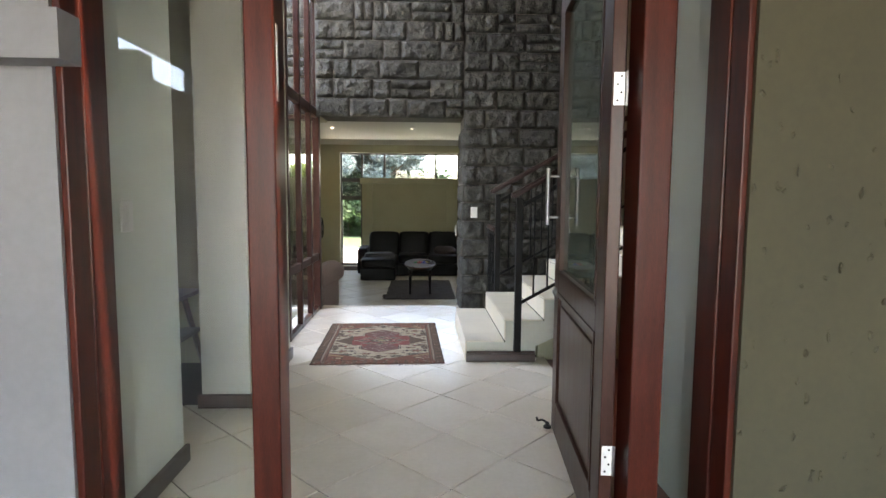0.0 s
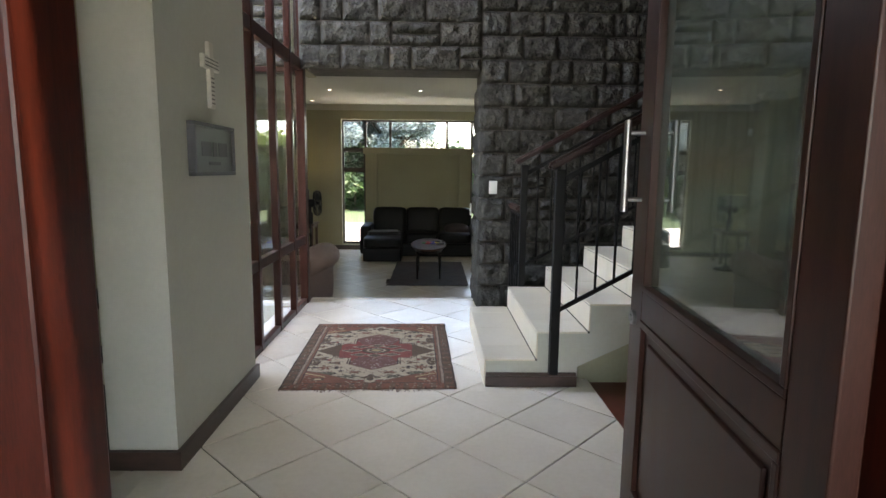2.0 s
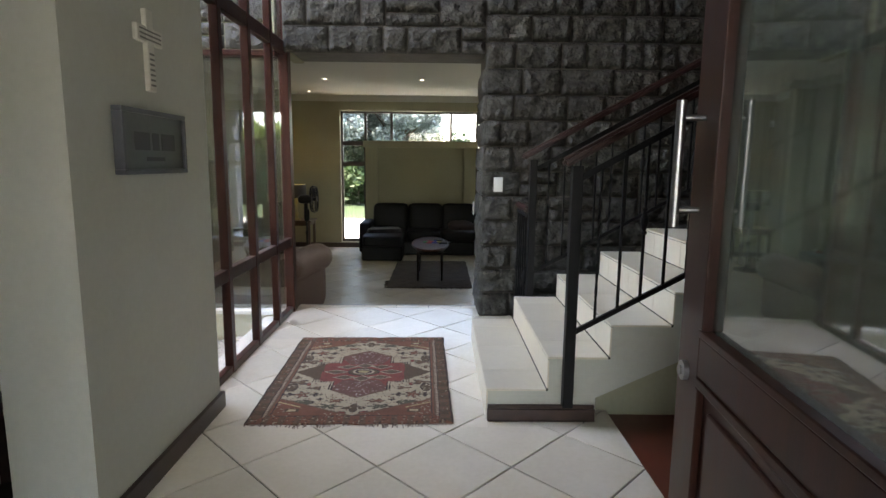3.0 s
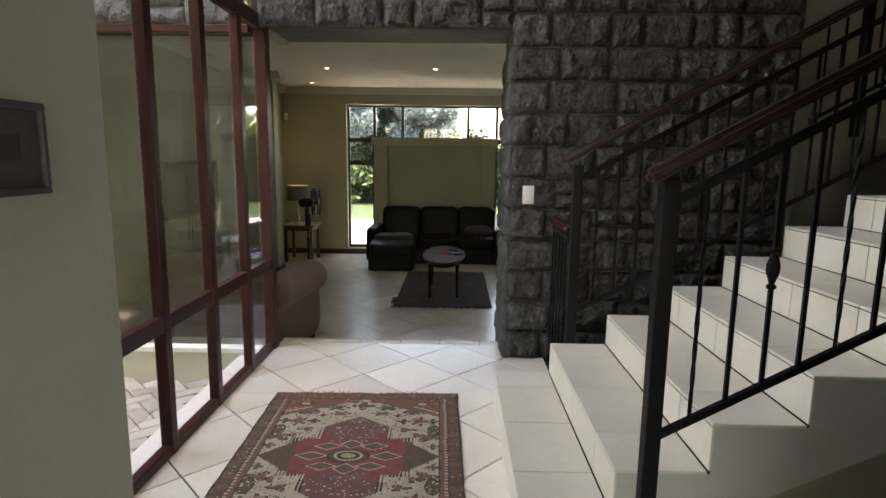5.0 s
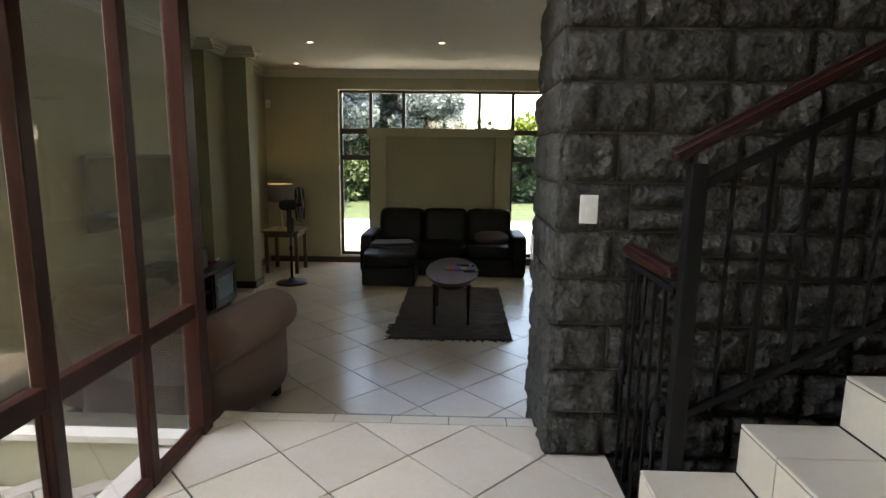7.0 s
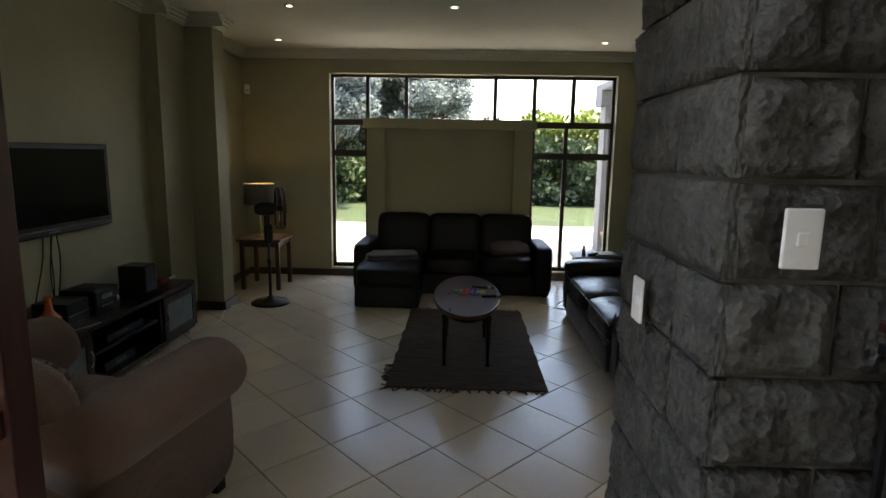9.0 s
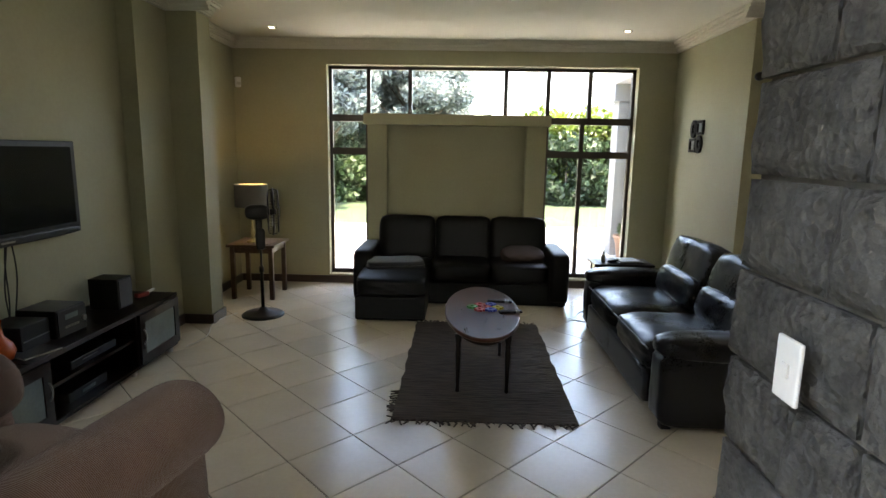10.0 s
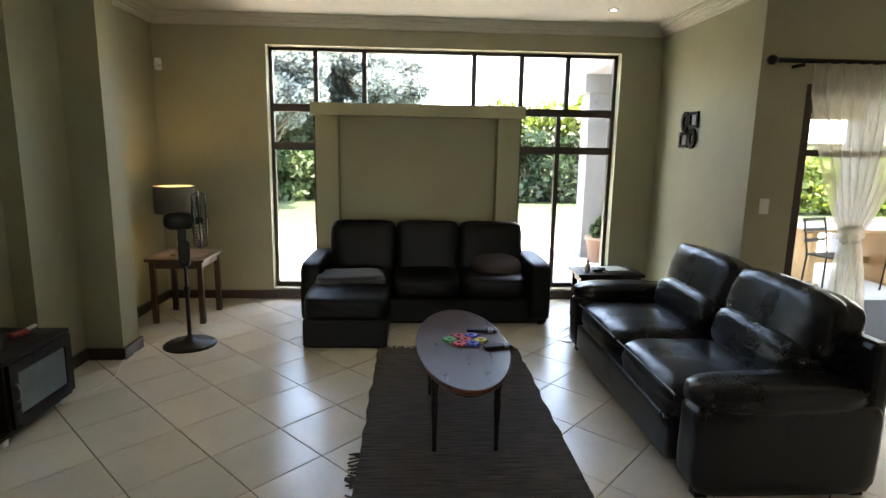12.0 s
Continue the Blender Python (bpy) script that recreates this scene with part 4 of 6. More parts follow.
low = [bm.verts.new((v.co.x, v.co.y, 0.0005)) for v in rim]
for i in range(len(rim)):
    j = (i + 1) % len(rim)
    bm.faces.new((rim[j], rim[i], low[i], low[j]))
part("weave", bm, RAG, rag)
bm = bmesh.new()
for s in (-1, 1):
    x = -0.545
    while x < 0.545:
        l = random.uniform(0.02, 0.075)
        a = Vector((x, s * 0.955, 0.008))
        b = a + Vector((random.uniform(-0.02, 0.02), s * l * 0.6, 0.004))
        c = b + Vector((random.uniform(-0.03, 0.03), s * l * 0.5, -0.004))
        bar(bm, a, b, 0.010, 0.006)
        bar(bm, b, c, 0.008, 0.005)
        x += random.uniform(0.012, 0.035)
for k in range(26):
    y = random.uniform(-0.95, -0.55)
    l = random.uniform(0.015, 0.05)
    bar(bm, (-0.54, y, 0.008), (-0.55 - l, y + random.uniform(-0.03, 0.03), 0.006), 0.008, 0.005)
tagged(part("fringe", bm, RAG, rag, "ragged knotted fringe"), kind="stuff")

# ---------- oval coffee table ----------
ct = thing("coffee_table", "oval dark polished wood coffee table on turned legs", "table", pose(0.195, 9.62, LIV + 0.016))
HT = 0.165 - LIV - 0.016


def oval(a, b, z0, z1, lip=0.008, n=56):
    bm = bmesh.new()
    rings = []
    for s, z in ((-lip, z0), (0, z0 + lip), (0, z1 - lip), (-lip * 0.4, z1 - lip * 0.2), (-lip, z1)):
        rings.append([bm.verts.new(((a + s) * math.cos(2 * math.pi * i / n), (b + s) * math.sin(2 * math.pi * i / n), z)) for i in range(n)])
    for p, q in zip(rings, rings[1:]):
        for i in range(n):
            bm.faces.new((p[i], p[(i + 1) % n], q[(i + 1) % n], q[i]))
    bm.faces.new(reversed(rings[0]))
    bm.faces.new(rings[-1])
    return bm


part("tabletop", oval(0.258, 0.65, HT - 0.028, HT), TABLEWOOD, ct)
part("apron", oval(0.21, 0.56, HT - 0.075, HT - 0.028, 0.003), BLACKWOOD, ct)
LEGP = [(0.012, 0), (0.016, 0.01), (0.012, 0.03), (0.015, 0.12), (0.021, 0.27), (0.016, 0.30), (0.022, 0.315), (0.016, 0.33), (0.022, 0.345), (0.024, HT - 0.076)]
for sx in (-1, 1):
    for sy in (-1, 1):
        part("leg", placed(lathe(LEGP, 14), sx * 0.16, sy * 0.34, 0), BLACKWOOD, ct, smooth=True)
TZ = 0.165
for (x, y, rz, l), lab in zip(((0.33, 9.80, -3, 0.18), (0.385, 9.525, 14, 0.16)), ("slim black remote control on the coffee table", "short black remote control on the coffee table")):
    r = thing("remote_control", lab, "remote", pose(x, y, TZ, 0, 0, rz), group="remote controls")
    part("case", B((-l / 2, l / 2, -0.023, 0.023, 0, 0.018), bevel=0.006), BLACK, r)
    bm = bmesh.new()
    for i in range(7):
        for j in range(3):
            box(bm, -l / 2 + 0.02 + i * l * 0.11, -l / 2 + 0.03 + i * l * 0.11, -0.015 + j * 0.012, -0.008 + j * 0.012, 0.0182, 0.0205)
    part("buttons", bm, surface("grey_rubber", (0.16, 0.16, 0.17), None, 0.7, 20, 90, 0), r)
    part("band", B((l * 0.2, l * 0.36, -0.0235, 0.0235, 0.0015, 0.0187), bevel=0.001), STEEL, r)
TOY = {k: surface("toy_" + k, c, tuple(x * 0.8 for x in c), 0.4, 20, 90, 0.02) for k, c in (("red", (0.55, 0.05, 0.05)), ("green", (0.05, 0.32, 0.10)), ("blue", (0.04, 0.07, 0.42)), ("yellow", (0.62, 0.48, 0.04)))}
for x, y, k, rz in ((0.13, 9.64, "green", 0), (0.185, 9.70, "red", 40), (0.26, 9.71, "blue", 80), (0.305, 9.63, "yellow", 10), (0.255, 9.575, "blue", 60), (0.18, 9.575, "red", 25), (0.22, 9.64, "red", 70)):
    t_ = thing("puzzle_piece", k + " plastic cog-shaped puzzle piece on the table", "toy", pose(x, y, TZ, 0, 0, rz), group="puzzle pieces")
    n = 18
    bm = prism([((0.042 if i % 2 else 0.030) * math.cos(2 * math.pi * i / n), (0.042 if i % 2 else 0.030) * math.sin(2 * math.pi * i / n)) for i in range(n)], "z", 0, 0.014)
    part("cog", bm, TOY[k], t_)
    part("boss", placed(lathe([(0.014, 0.014), (0.012, 0.021), (0.006, 0.022)], 12), 0, 0, 0), TOY[k], t_)


# ---------- square side tables ----------
def side_table(m, w, d, h, wood, label):
    t = thing("side_table", label, "table", m)
    part("tabletop", B((-w / 2, w / 2, -d / 2, d / 2, h - 0.028, h), bevel=0.006), wood, t)
    inl = part("inlay", B((-w / 2 + 0.06, w / 2 - 0.06, -d / 2 + 0.06, d / 2 - 0.06, h + 0.0005, h + 0.003)), CORD if wood is OAK else wood, t)
    for sx in (-1, 1):
        for sy in (-1, 1):
            part("leg", B((sx * (w / 2 - 0.05) - 0.022, sx * (w / 2 - 0.05) + 0.022, sy * (d / 2 - 0.05) - 0.022, sy * (d / 2 - 0.05) + 0.022, 0, h - 0.028), bevel=0.004), wood, t)
        part("apron", B((sx * (w / 2 - 0.05) - 0.01, sx * (w / 2 - 0.05) + 0.01, -d / 2 + 0.072, d / 2 - 0.072, h - 0.09, h - 0.028)), wood, t)
    for sy in (-1, 1):
        part("apron", B((-w / 2 + 0.072, w / 2 - 0.072, sy * (d / 2 - 0.05) - 0.01, sy * (d / 2 - 0.05) + 0.01, h - 0.09, h - 0.028)), wood, t)
    return t


OAK = surface("brown_side_table_wood", (0.085, 0.048, 0.028), (0.05, 0.028, 0.017), 0.4, 4, 50, 0.05, stretch=(6, 0.8, 6))
side_table(pose(-2.11, 11.68, LIV + 0.004), 0.50, 0.52, 0.58, OAK, "brown wooden side table with square legs in the corner")
side_table(pose(1.69, 11.58, LIV + 0.004), 0.60, 0.36, 0.47, BLACKWOOD, "black wooden end table holding small clutter")

# ---------- lamp ----------
lamp = thing("table_lamp", "table lamp with grey drum shade, switched on", "lamp", pose(-2.14, 11.60, LIV + 0.588))
part("base", lathe([(0.065, 0), (0.065, 0.012), (0.03, 0.025), (0.014, 0.05), (0.024, 0.075), (0.03, 0.10), (0.018, 0.135), (0.010, 0.16), (0.010, 0.37)], 24), surface("pale_brass", (0.42, 0.36, 0.20), (0.33, 0.28, 0.15), 0.3, 10, 60, 0.02, metal=0.8), lamp, smooth=True)
SHADE = surface("grey_shade_fabric", (0.14, 0.13, 0.115), (0.11, 0.10, 0.09), 0.9, 10, 140, 0.2)
bm = lathe([(0.166, 0.375), (0.166, 0.605), (0.163, 0.605), (0.163, 0.375), (0.166, 0.375)], 36, False)
shade = part("shade", bm, SHADE, lamp, "grey fabric drum shade", smooth=True)
LINING = surface("cream_shade_lining", (0.75, 0.68, 0.48), (0.70, 0.63, 0.44), 0.8, 10, 140, 0.05)
part("lining", lathe([(0.1625, 0.377), (0.1625, 0.606), (0.160, 0.606), (0.160, 0.377), (0.1625, 0.377)], 36, False), LINING, shade, "cream lining lit from inside", smooth=True)
BULB = bpy.data.materials.new("warm_bulb")
BULB.use_nodes = True
BULB.node_tree.nodes["Principled BSDF"].inputs["Emission Color"].default_value = (1, 0.72, 0.34, 1)
BULB.node_tree.nodes["Principled BSDF"].inputs["Emission Strength"].default_value = LAMP
part("bulb", placed(lathe([(0.012, 0), (0.016, 0.02), (0.030, 0.05), (0.028, 0.075), (0.012, 0.092), (0.003, 0.095)], 16), 0, 0, 0.485), BULB, lamp, smooth=True)

# ---------- pedestal fan ----------
fan = thing("pedestal_fan", "black pedestal fan standing on a round base", "fan", pose(-1.815, 10.92, LIV + 0.004, 0, 0, 20))
part("base", lathe([(0.195, 0), (0.195, 0.012), (0.17, 0.028), (0.05, 0.045), (0.025, 0.08)], 40), BLACK, fan, smooth=True)
part("pole", lathe([(0.016, 0.07), (0.016, 0.42), (0.022, 0.42), (0.022, 0.47), (0.012, 0.47), (0.012, 0.72)], 18), BLACK, fan, smooth=True)
part("control_box", placed(cushion(0.085, 0.07, 0.20, 5, 6), 0.0, -0.01, 0.73), BLACK, fan, smooth=True)
head = part("motor", placed(cushion(0.22, 0.13, 0.14, 3, 8), -0.02, 0, 0.98, 0, 0, 0), BLACK, fan, smooth=True)
part("neck", placed(cushion(0.06, 0.06, 0.20, 5, 5), -0.01, 0, 0.87), BLACK, fan, smooth=True)
gx, gz, gr = 0.12, 0.98, 0.215
bm = bmesh.new()
for xo, rr in ((-0.045, gr * 0.92), (0.0, gr), (0.045, gr * 0.92)):
    for i in range(40):
        a, b = 2 * math.pi * i / 40, 2 * math.pi * (i + 1) / 40
        rod(bm, (gx + xo, rr * math.cos(a), gz + rr * math.sin(a)), (gx + xo, rr * math.cos(b), gz + rr * math.sin(b)), 0.004 if xo else 0.007, 5)
cg = part("cage_rings", bm, BLACK, fan)
bm = bmesh.new()
for i in range(44):
    a = 2 * math.pi * i / 44
    c, s = math.cos(a), math.sin(a)
    for xo in (-0.055, 0.055):
        rod(bm, (gx + xo, 0.05 * c, gz + 0.05 * s), (gx + xo * 0.8, gr * 0.92 * c, gz + gr * 0.92 * s), 0.0016, 4)
        rod(bm, (gx + xo * 0.8, gr * 0.92 * c, gz + gr * 0.92 * s), (gx, gr * c, gz + gr * s), 0.0016, 4)
tagged(part("cage_wires", bm, BLACK, fan), kind="stuff")
part("cage_badge", placed(lathe([(0.05, -0.004), (0.05, 0.004)], 20), gx + 0.058, 0, gz, 0, 90, 0), BLACK, fan)
part("hub", placed(lathe([(0.03, -0.03), (0.03, 0.02), (0.015, 0.03)], 16), gx, 0, gz, 0, 90, 0), BLACK, fan)
for k in range(3):
    bm = bmesh.new()
    pts = [(0.03, -0.02), (0.08, -0.07), (0.17, -0.08), (0.19, 0.0), (0.15, 0.05), (0.06, 0.03)]
    va = [bm.verts.new((0.02 * (w / 0.08), r, w)) for r, w in pts]
    vb = [bm.verts.new((0.02 * (w / 0.08) + 0.003, r, w)) for r, w in pts]
    bm.faces.new(va)
    bm.faces.new(reversed(vb))
    for i in range(6):
        bm.faces.new((va[i], vb[i], vb[(i + 1) % 6], va[(i + 1) % 6]))
    part("blade", moved(bm, Matrix.Translation((gx, 0, gz)) @ Matrix.Rotation(k * 2.094, 4, "X")), BLACK, fan)

# ---------- television and stand ----------
tv = thing("television", "large black flat television mounted on the wall", "television", pose(-2.56, 8.80, 0.975, 0, 0, 90))
part("bracket", B((-0.25, 0.25, -0.045, 0.0, -0.15, 0.15)), BLACK, tv)
part("body", B((-0.63, 0.63, -0.085, -0.045, -0.29, 0.29), bevel=0.008), BLACK, tv)
part("screen", B((-0.585, 0.585, -0.089, -0.0845, -0.225, 0.255)), SCREEN, tv, "dark glossy screen")
part("chin", placed(cushion(1.24, 0.03, 0.05, 4, 6), 0, -0.082, -0.272), BLACK, tv, smooth=True)
part("logo_bar", B((-0.05, 0.05, -0.0985, -0.0968, -0.278, -0.268)), INK, tv)
stand = thing("tv_stand", "dark wood television stand with frosted glass doors", "tv stand", pose(-2.34, 8.99, LIV + 0.004, 0, 0, 90))
# local x along the wall, local -y to the room
SW, SD, SH = 0.95, 0.20, 0.462
part("top", B((-SW, SW, -SD - 0.015, SD, SH - 0.03, SH), bevel=0.004), BLACKWOOD, stand)
part("bottom", B((-SW, SW, -SD, SD, 0.05, 0.075), bevel=0.003), BLACKWOOD, stand)
part("back", B((-SW + 0.02, SW - 0.02, SD - 0.01, SD, 0.075, SH - 0.03)), BLACKWOOD, stand)
for x in (-SW, -0.42, 0.40, SW - 0.022):
    part("side", B((x, x + 0.022, -SD, SD - 0.011, 0.075, SH - 0.03), bevel=0.002), BLACKWOOD, stand)
part("shelf", B((-0.398, 0.40, -SD + 0.02, SD - 0.011, 0.25, 0.27)), BLACKWOOD, stand)
FROST = surface("frosted_glass", (0.16, 0.20, 0.20), (0.12, 0.15, 0.15), 0.25, 5, 60, 0.02)
for x0, x1, hx in ((-SW + 0.004, -0.42, -0.45), (0.424, SW - 0.004, 0.455)):
    d = part("door", B((x0, x0 + 0.06, -SD - 0.02, -SD - 0.001, 0.08, SH - 0.035), (x1 - 0.06, x1, -SD - 0.02, -SD - 0.001, 0.08, SH - 0.035), (x0 + 0.06, x1 - 0.06, -SD - 0.02, -SD - 0.001, 0.08, 0.14), (x0 + 0.06, x1 - 0.06, -SD - 0.02, -SD - 0.001, SH - 0.095, SH - 0.035)), BLACKWOOD, stand)
    part("pane", B((x0 + 0.06, x1 - 0.06, -SD - 0.013, -SD - 0.008, 0.14, SH - 0.095)), FROST, d, "frosted glass panel")
    bm = bmesh.new()
    for i in range(8):
        a, b = -1.2 + i * 0.3, -1.2 + (i + 1) * 0.3
        rod(bm, (hx, -SD - 0.012 - 0.03 * math.cos(a), 0.27 + 0.05 * math.sin(a) / 0.93), (hx, -SD - 0.012 - 0.03 * math.cos(b), 0.27 + 0.05 * math.sin(b) / 0.93), 0.005, 8)
    part("handle", bm, STEEL, d, "curved chrome handle")
for x in (-SW + 0.05, -0.40, 0.41, SW - 0.05):
    for y in (-SD + 0.04, SD - 0.04):
        part("foot", lathe([(0.018, 0), (0.022, 0.02), (0.022, 0.05)], 14), WHITE if y < 0 else BLACKWOOD, stand, "pale plastic foot" if y < 0 else "").matrix_basis = Matrix.Translation((x, y, 0))
TS = LIV + 0.004 + SH


def hifi(name, label, cat, x, y, w, d, h, rz=90, z=TS, face=BLACK):
    s = thing(name, label, cat, pose(x, y, z, 0, 0, rz))
    part("case", B((-w / 2, w / 2, -d / 2, d / 2, 0, h), bevel=0.006), BLACK, s)
    return s


spk = hifi("speaker", "small black bookshelf speaker on the television stand", "speaker", -2.36, 9.50, 0.17, 0.20, 0.21)
part("grille", B((-0.075, 0.075, -0.108, -0.1005, 0.012, 0.198), bevel=0.004), FLEECE, spk)
st = hifi("stereo", "black mini stereo with buttons and dials", "stereo", -2.36, 8.93, 0.24, 0.24, 0.165, 88)
part("fascia", B((-0.115, 0.115, -0.128, -0.1205, 0.008, 0.157), bevel=0.004), BLACK, st)
part("dial", placed(lathe([(0.018, 0), (0.018, 0.012), (0.014, 0.015)], 16), 0.085, -0.128, 0.075, 90), STEEL, st)
part("display", B((-0.06, 0.045, -0.1295, -0.1275, 0.10, 0.13)), FROST, st)
for i in range(5):
    part("button", B((-0.065 + i * 0.024, -0.048 + i * 0.024, -0.131, -0.1275, 0.05, 0.062)), INK, st)
sp2 = hifi("stereo", "black rounded stereo unit with silver trim", "stereo", -2.38, 8.68, 0.22, 0.22, 0.14, 92)
part("trim", B((-0.10, 0.10, -0.114, -0.1105, 0.055, 0.062)), STEEL, sp2)
wb = thing("white_box", "small white plastic box beside the speaker", "box", pose(-2.40, 9.68, TS, 0, 0, 75))
part("body", B((-0.05, 0.05, -0.03, 0.03, 0, 0.15), bevel=0.006), WHITE, wb)
part("panel", B((-0.042, 0.042, -0.033, -0.0302, 0.008, 0.142)), PFRAME, wb)
RED = surface("red_plastic", (0.30, 0.035, 0.025), (0.22, 0.025, 0.02), 0.4, 12, 80, 0.02)
rb = thing("red_stapler", "red and white gadget lying on the television stand", "gadget", pose(-2.30, 9.80, TS, 0, 0, 70))
part("body", B((-0.07, 0.03, -0.022, 0.022, 0, 0.032), bevel=0.008), RED, rb)
part("tip", placed(cushion(0.07, 0.022, 0.018, 4, 4), 0.055, 0, 0.03, 0, -12), WHITE, rb, smooth=True)
ORANGE = surface("orange_glass", (0.55, 0.10, 0.02), (0.42, 0.07, 0.015), 0.2, 5, 50, 0.0)
tagged(part("vase", lathe([(0.035, 0), (0.06, 0.01), (0.072, 0.05), (0.06, 0.09), (0.025, 0.13), (0.016, 0.19), (0.022, 0.215), (0.018, 0.213), (0.012, 0.19)], 24), ORANGE, smooth=True), "orange bottle-shaped glass vase on the stand", "vase").matrix_basis = pose(-2.30, 8.47, TS)
mag = thing("magazine", "grey folded magazine lying beside the vase", "magazine", pose(-2.22, 8.60, TS, 0, 0, 72))
part("pages", B((-0.10, 0.10, -0.07, 0.07, 0.001, 0.008), bevel=0.001, seg=1), PALE, mag)
part("cover", B((-0.102, 0.102, -0.072, 0.072, 0.0085, 0.0105)), PFRAME, mag, "grey glossy cover")
dvd = hifi("disc_player", "slim black disc player on the stand shelf", "disc player", -2.33, 9.05, 0.43, 0.26, 0.05, 90, LIV + 0.004 + 0.27)
part("slot", B((-0.12, 0.02, -0.1325, -0.1305, 0.028, 0.032)), STEEL, dvd)
dec = hifi("decoder", "slim black decoder box on the lower shelf", "decoder", -2.33, 8.98, 0.36, 0.24, 0.06, 90, LIV + 0.004 + 0.075)
part("display", B((-0.06, 0.06, -0.1225, -0.1205, 0.02, 0.04)), FROST, dec)
cables = thing("cables", "black cables hanging from the television", "cable")
for k, (y0, y1) in enumerate(((8.80, 8.68), (8.86, 8.84), (8.88, 8.80), (8.90, 8.88))):
    bm = bmesh.new()
    pts = [Vector((-2.545 + 0.006 * k, y0 + (y1 - y0) * u + 0.02 * math.sin(u * 5 + k * 2), 0.70 - u * 0.53)) for u in [i / 10 for i in range(11)]]
    for p, q in zip(pts, pts[1:]):
        rod(bm, p, q, 0.004, 6)
    part("cable", bm, BLACK, cables)

# ---------- brown armchair ----------
CORDR = surface("brown_corduroy", (0.15, 0.078, 0.050), (0.115, 0.060, 0.039), 0.95, 9, 60, 0.25, sheen=0.35)
nt, lk = CORDR.node_tree.nodes, CORDR.node_tree.links
wv = nt.new("ShaderNodeTexWave")
wv.wave_type, wv.bands_direction = "BANDS", "Y"
wv.inputs["Scale"].default_value, wv.inputs["Distortion"].default_value = 62, 0.4
tcn = nt.new("ShaderNodeTexCoord")
lk.new(tcn.outputs["Object"], wv.inputs["Vector"])
b2 = nt.new("ShaderNodeBump")
b2.inputs["Strength"].default_value, b2.inputs["Distance"].default_value = 0.6, 0.004
lk.new(wv.outputs["Fac"], b2.inputs["Height"])
lk.new(nt["Bump"].outputs[0], b2.inputs["Normal"])
lk.new(b2.outputs[0], nt["Principled BSDF"].inputs["Normal"])
chair = thing("armchair", "brown corduroy armchair with fat rolled arms", "armchair", pose(-1.49, 7.42, LIV + 0.004, 0, 0, -14))


def roll(length, r, n=28):
    """A padded roll along y with a domed front end."""
    bm = bmesh.new()
    rings = []
    for y, s in ((-length / 2, 0.97), (-length / 4, 1.0), (0, 1.0), (length / 4, 1.01), (length / 2 - 0.10, 1.02), (length / 2 - 0.05, 0.98), (length / 2 - 0.02, 0.90), (length / 2, 0.72), (length / 2 + 0.012, 0.4), (length / 2 + 0.015, 0.08)):
        rings.append([bm.verts.new((r * s * 1.08 * math.cos(2 * math.pi * i / n), y, r * s * 0.95 * math.sin(2 * math.pi * i / n))) for i in range(n)])
    for p, q in zip(rings, rings[1:]):
        for i in range(n):
            bm.faces.new((p[i], q[i], q[(i + 1) % n], p[(i + 1) % n]))
    bm.faces.new(rings[0])
    bm.faces.new(rings[-1])
    return bm


for s in (-1, 1):
    arm = part("arm", placed(cushion(0.22, 0.82, 0.50, 5, 10, wrinkle=0.01, seed=s), s * 0.46, -0.01, 0.33), CORDR, chair, smooth=True)
    part("arm_roll", placed(roll(0.84, 0.148), s * 0.47, 0.0, 0.585, 3), CORDR, arm, smooth=True)
part("seat_base", placed(cushion(0.80, 0.80, 0.30, 8, 6), 0, 0.0, 0.20), CORDR, chair, smooth=True)
part("seat_cushion", placed(cushion(0.70, 0.72, 0.18, 4, 12, sag=0.02, wrinkle=0.01, seed=90), 0, 0.02, 0.42), CORDR, chair, smooth=True)
part("back", placed(cushion(0.95, 0.22, 0.55, 4, 12, wrinkle=0.01, seed=91), 0, -0.34, 0.60, 8), CORDR, chair, smooth=True)
for x in (-0.45, 0.45):
    for y in (-0.36, 0.36):
        part("foot", B((x - 0.03, x + 0.03, y - 0.03, y + 0.03, 0, 0.09), bevel=0.004), BLACKWOOD, chair)
STRIPE = surface("striped_cushion_fabric", (0.20, 0.17, 0.14), (0.04, 0.033, 0.028), 0.9, 4, 40, 0.2, stretch=(30, 0.6, 0.6), contrast=(0.45, 0.55))
sc = tagged(part("scatter_cushion", placed(cushion(0.42, 0.42, 0.13, 2.8, 12, wrinkle=0.03, seed=95), 0, 0, 0), STRIPE, smooth=True), "brown striped scatter cushion on the armchair", "cushion")
sc.matrix_basis = pose(-1.62, 7.30, 0.24, 40, 10, 10)

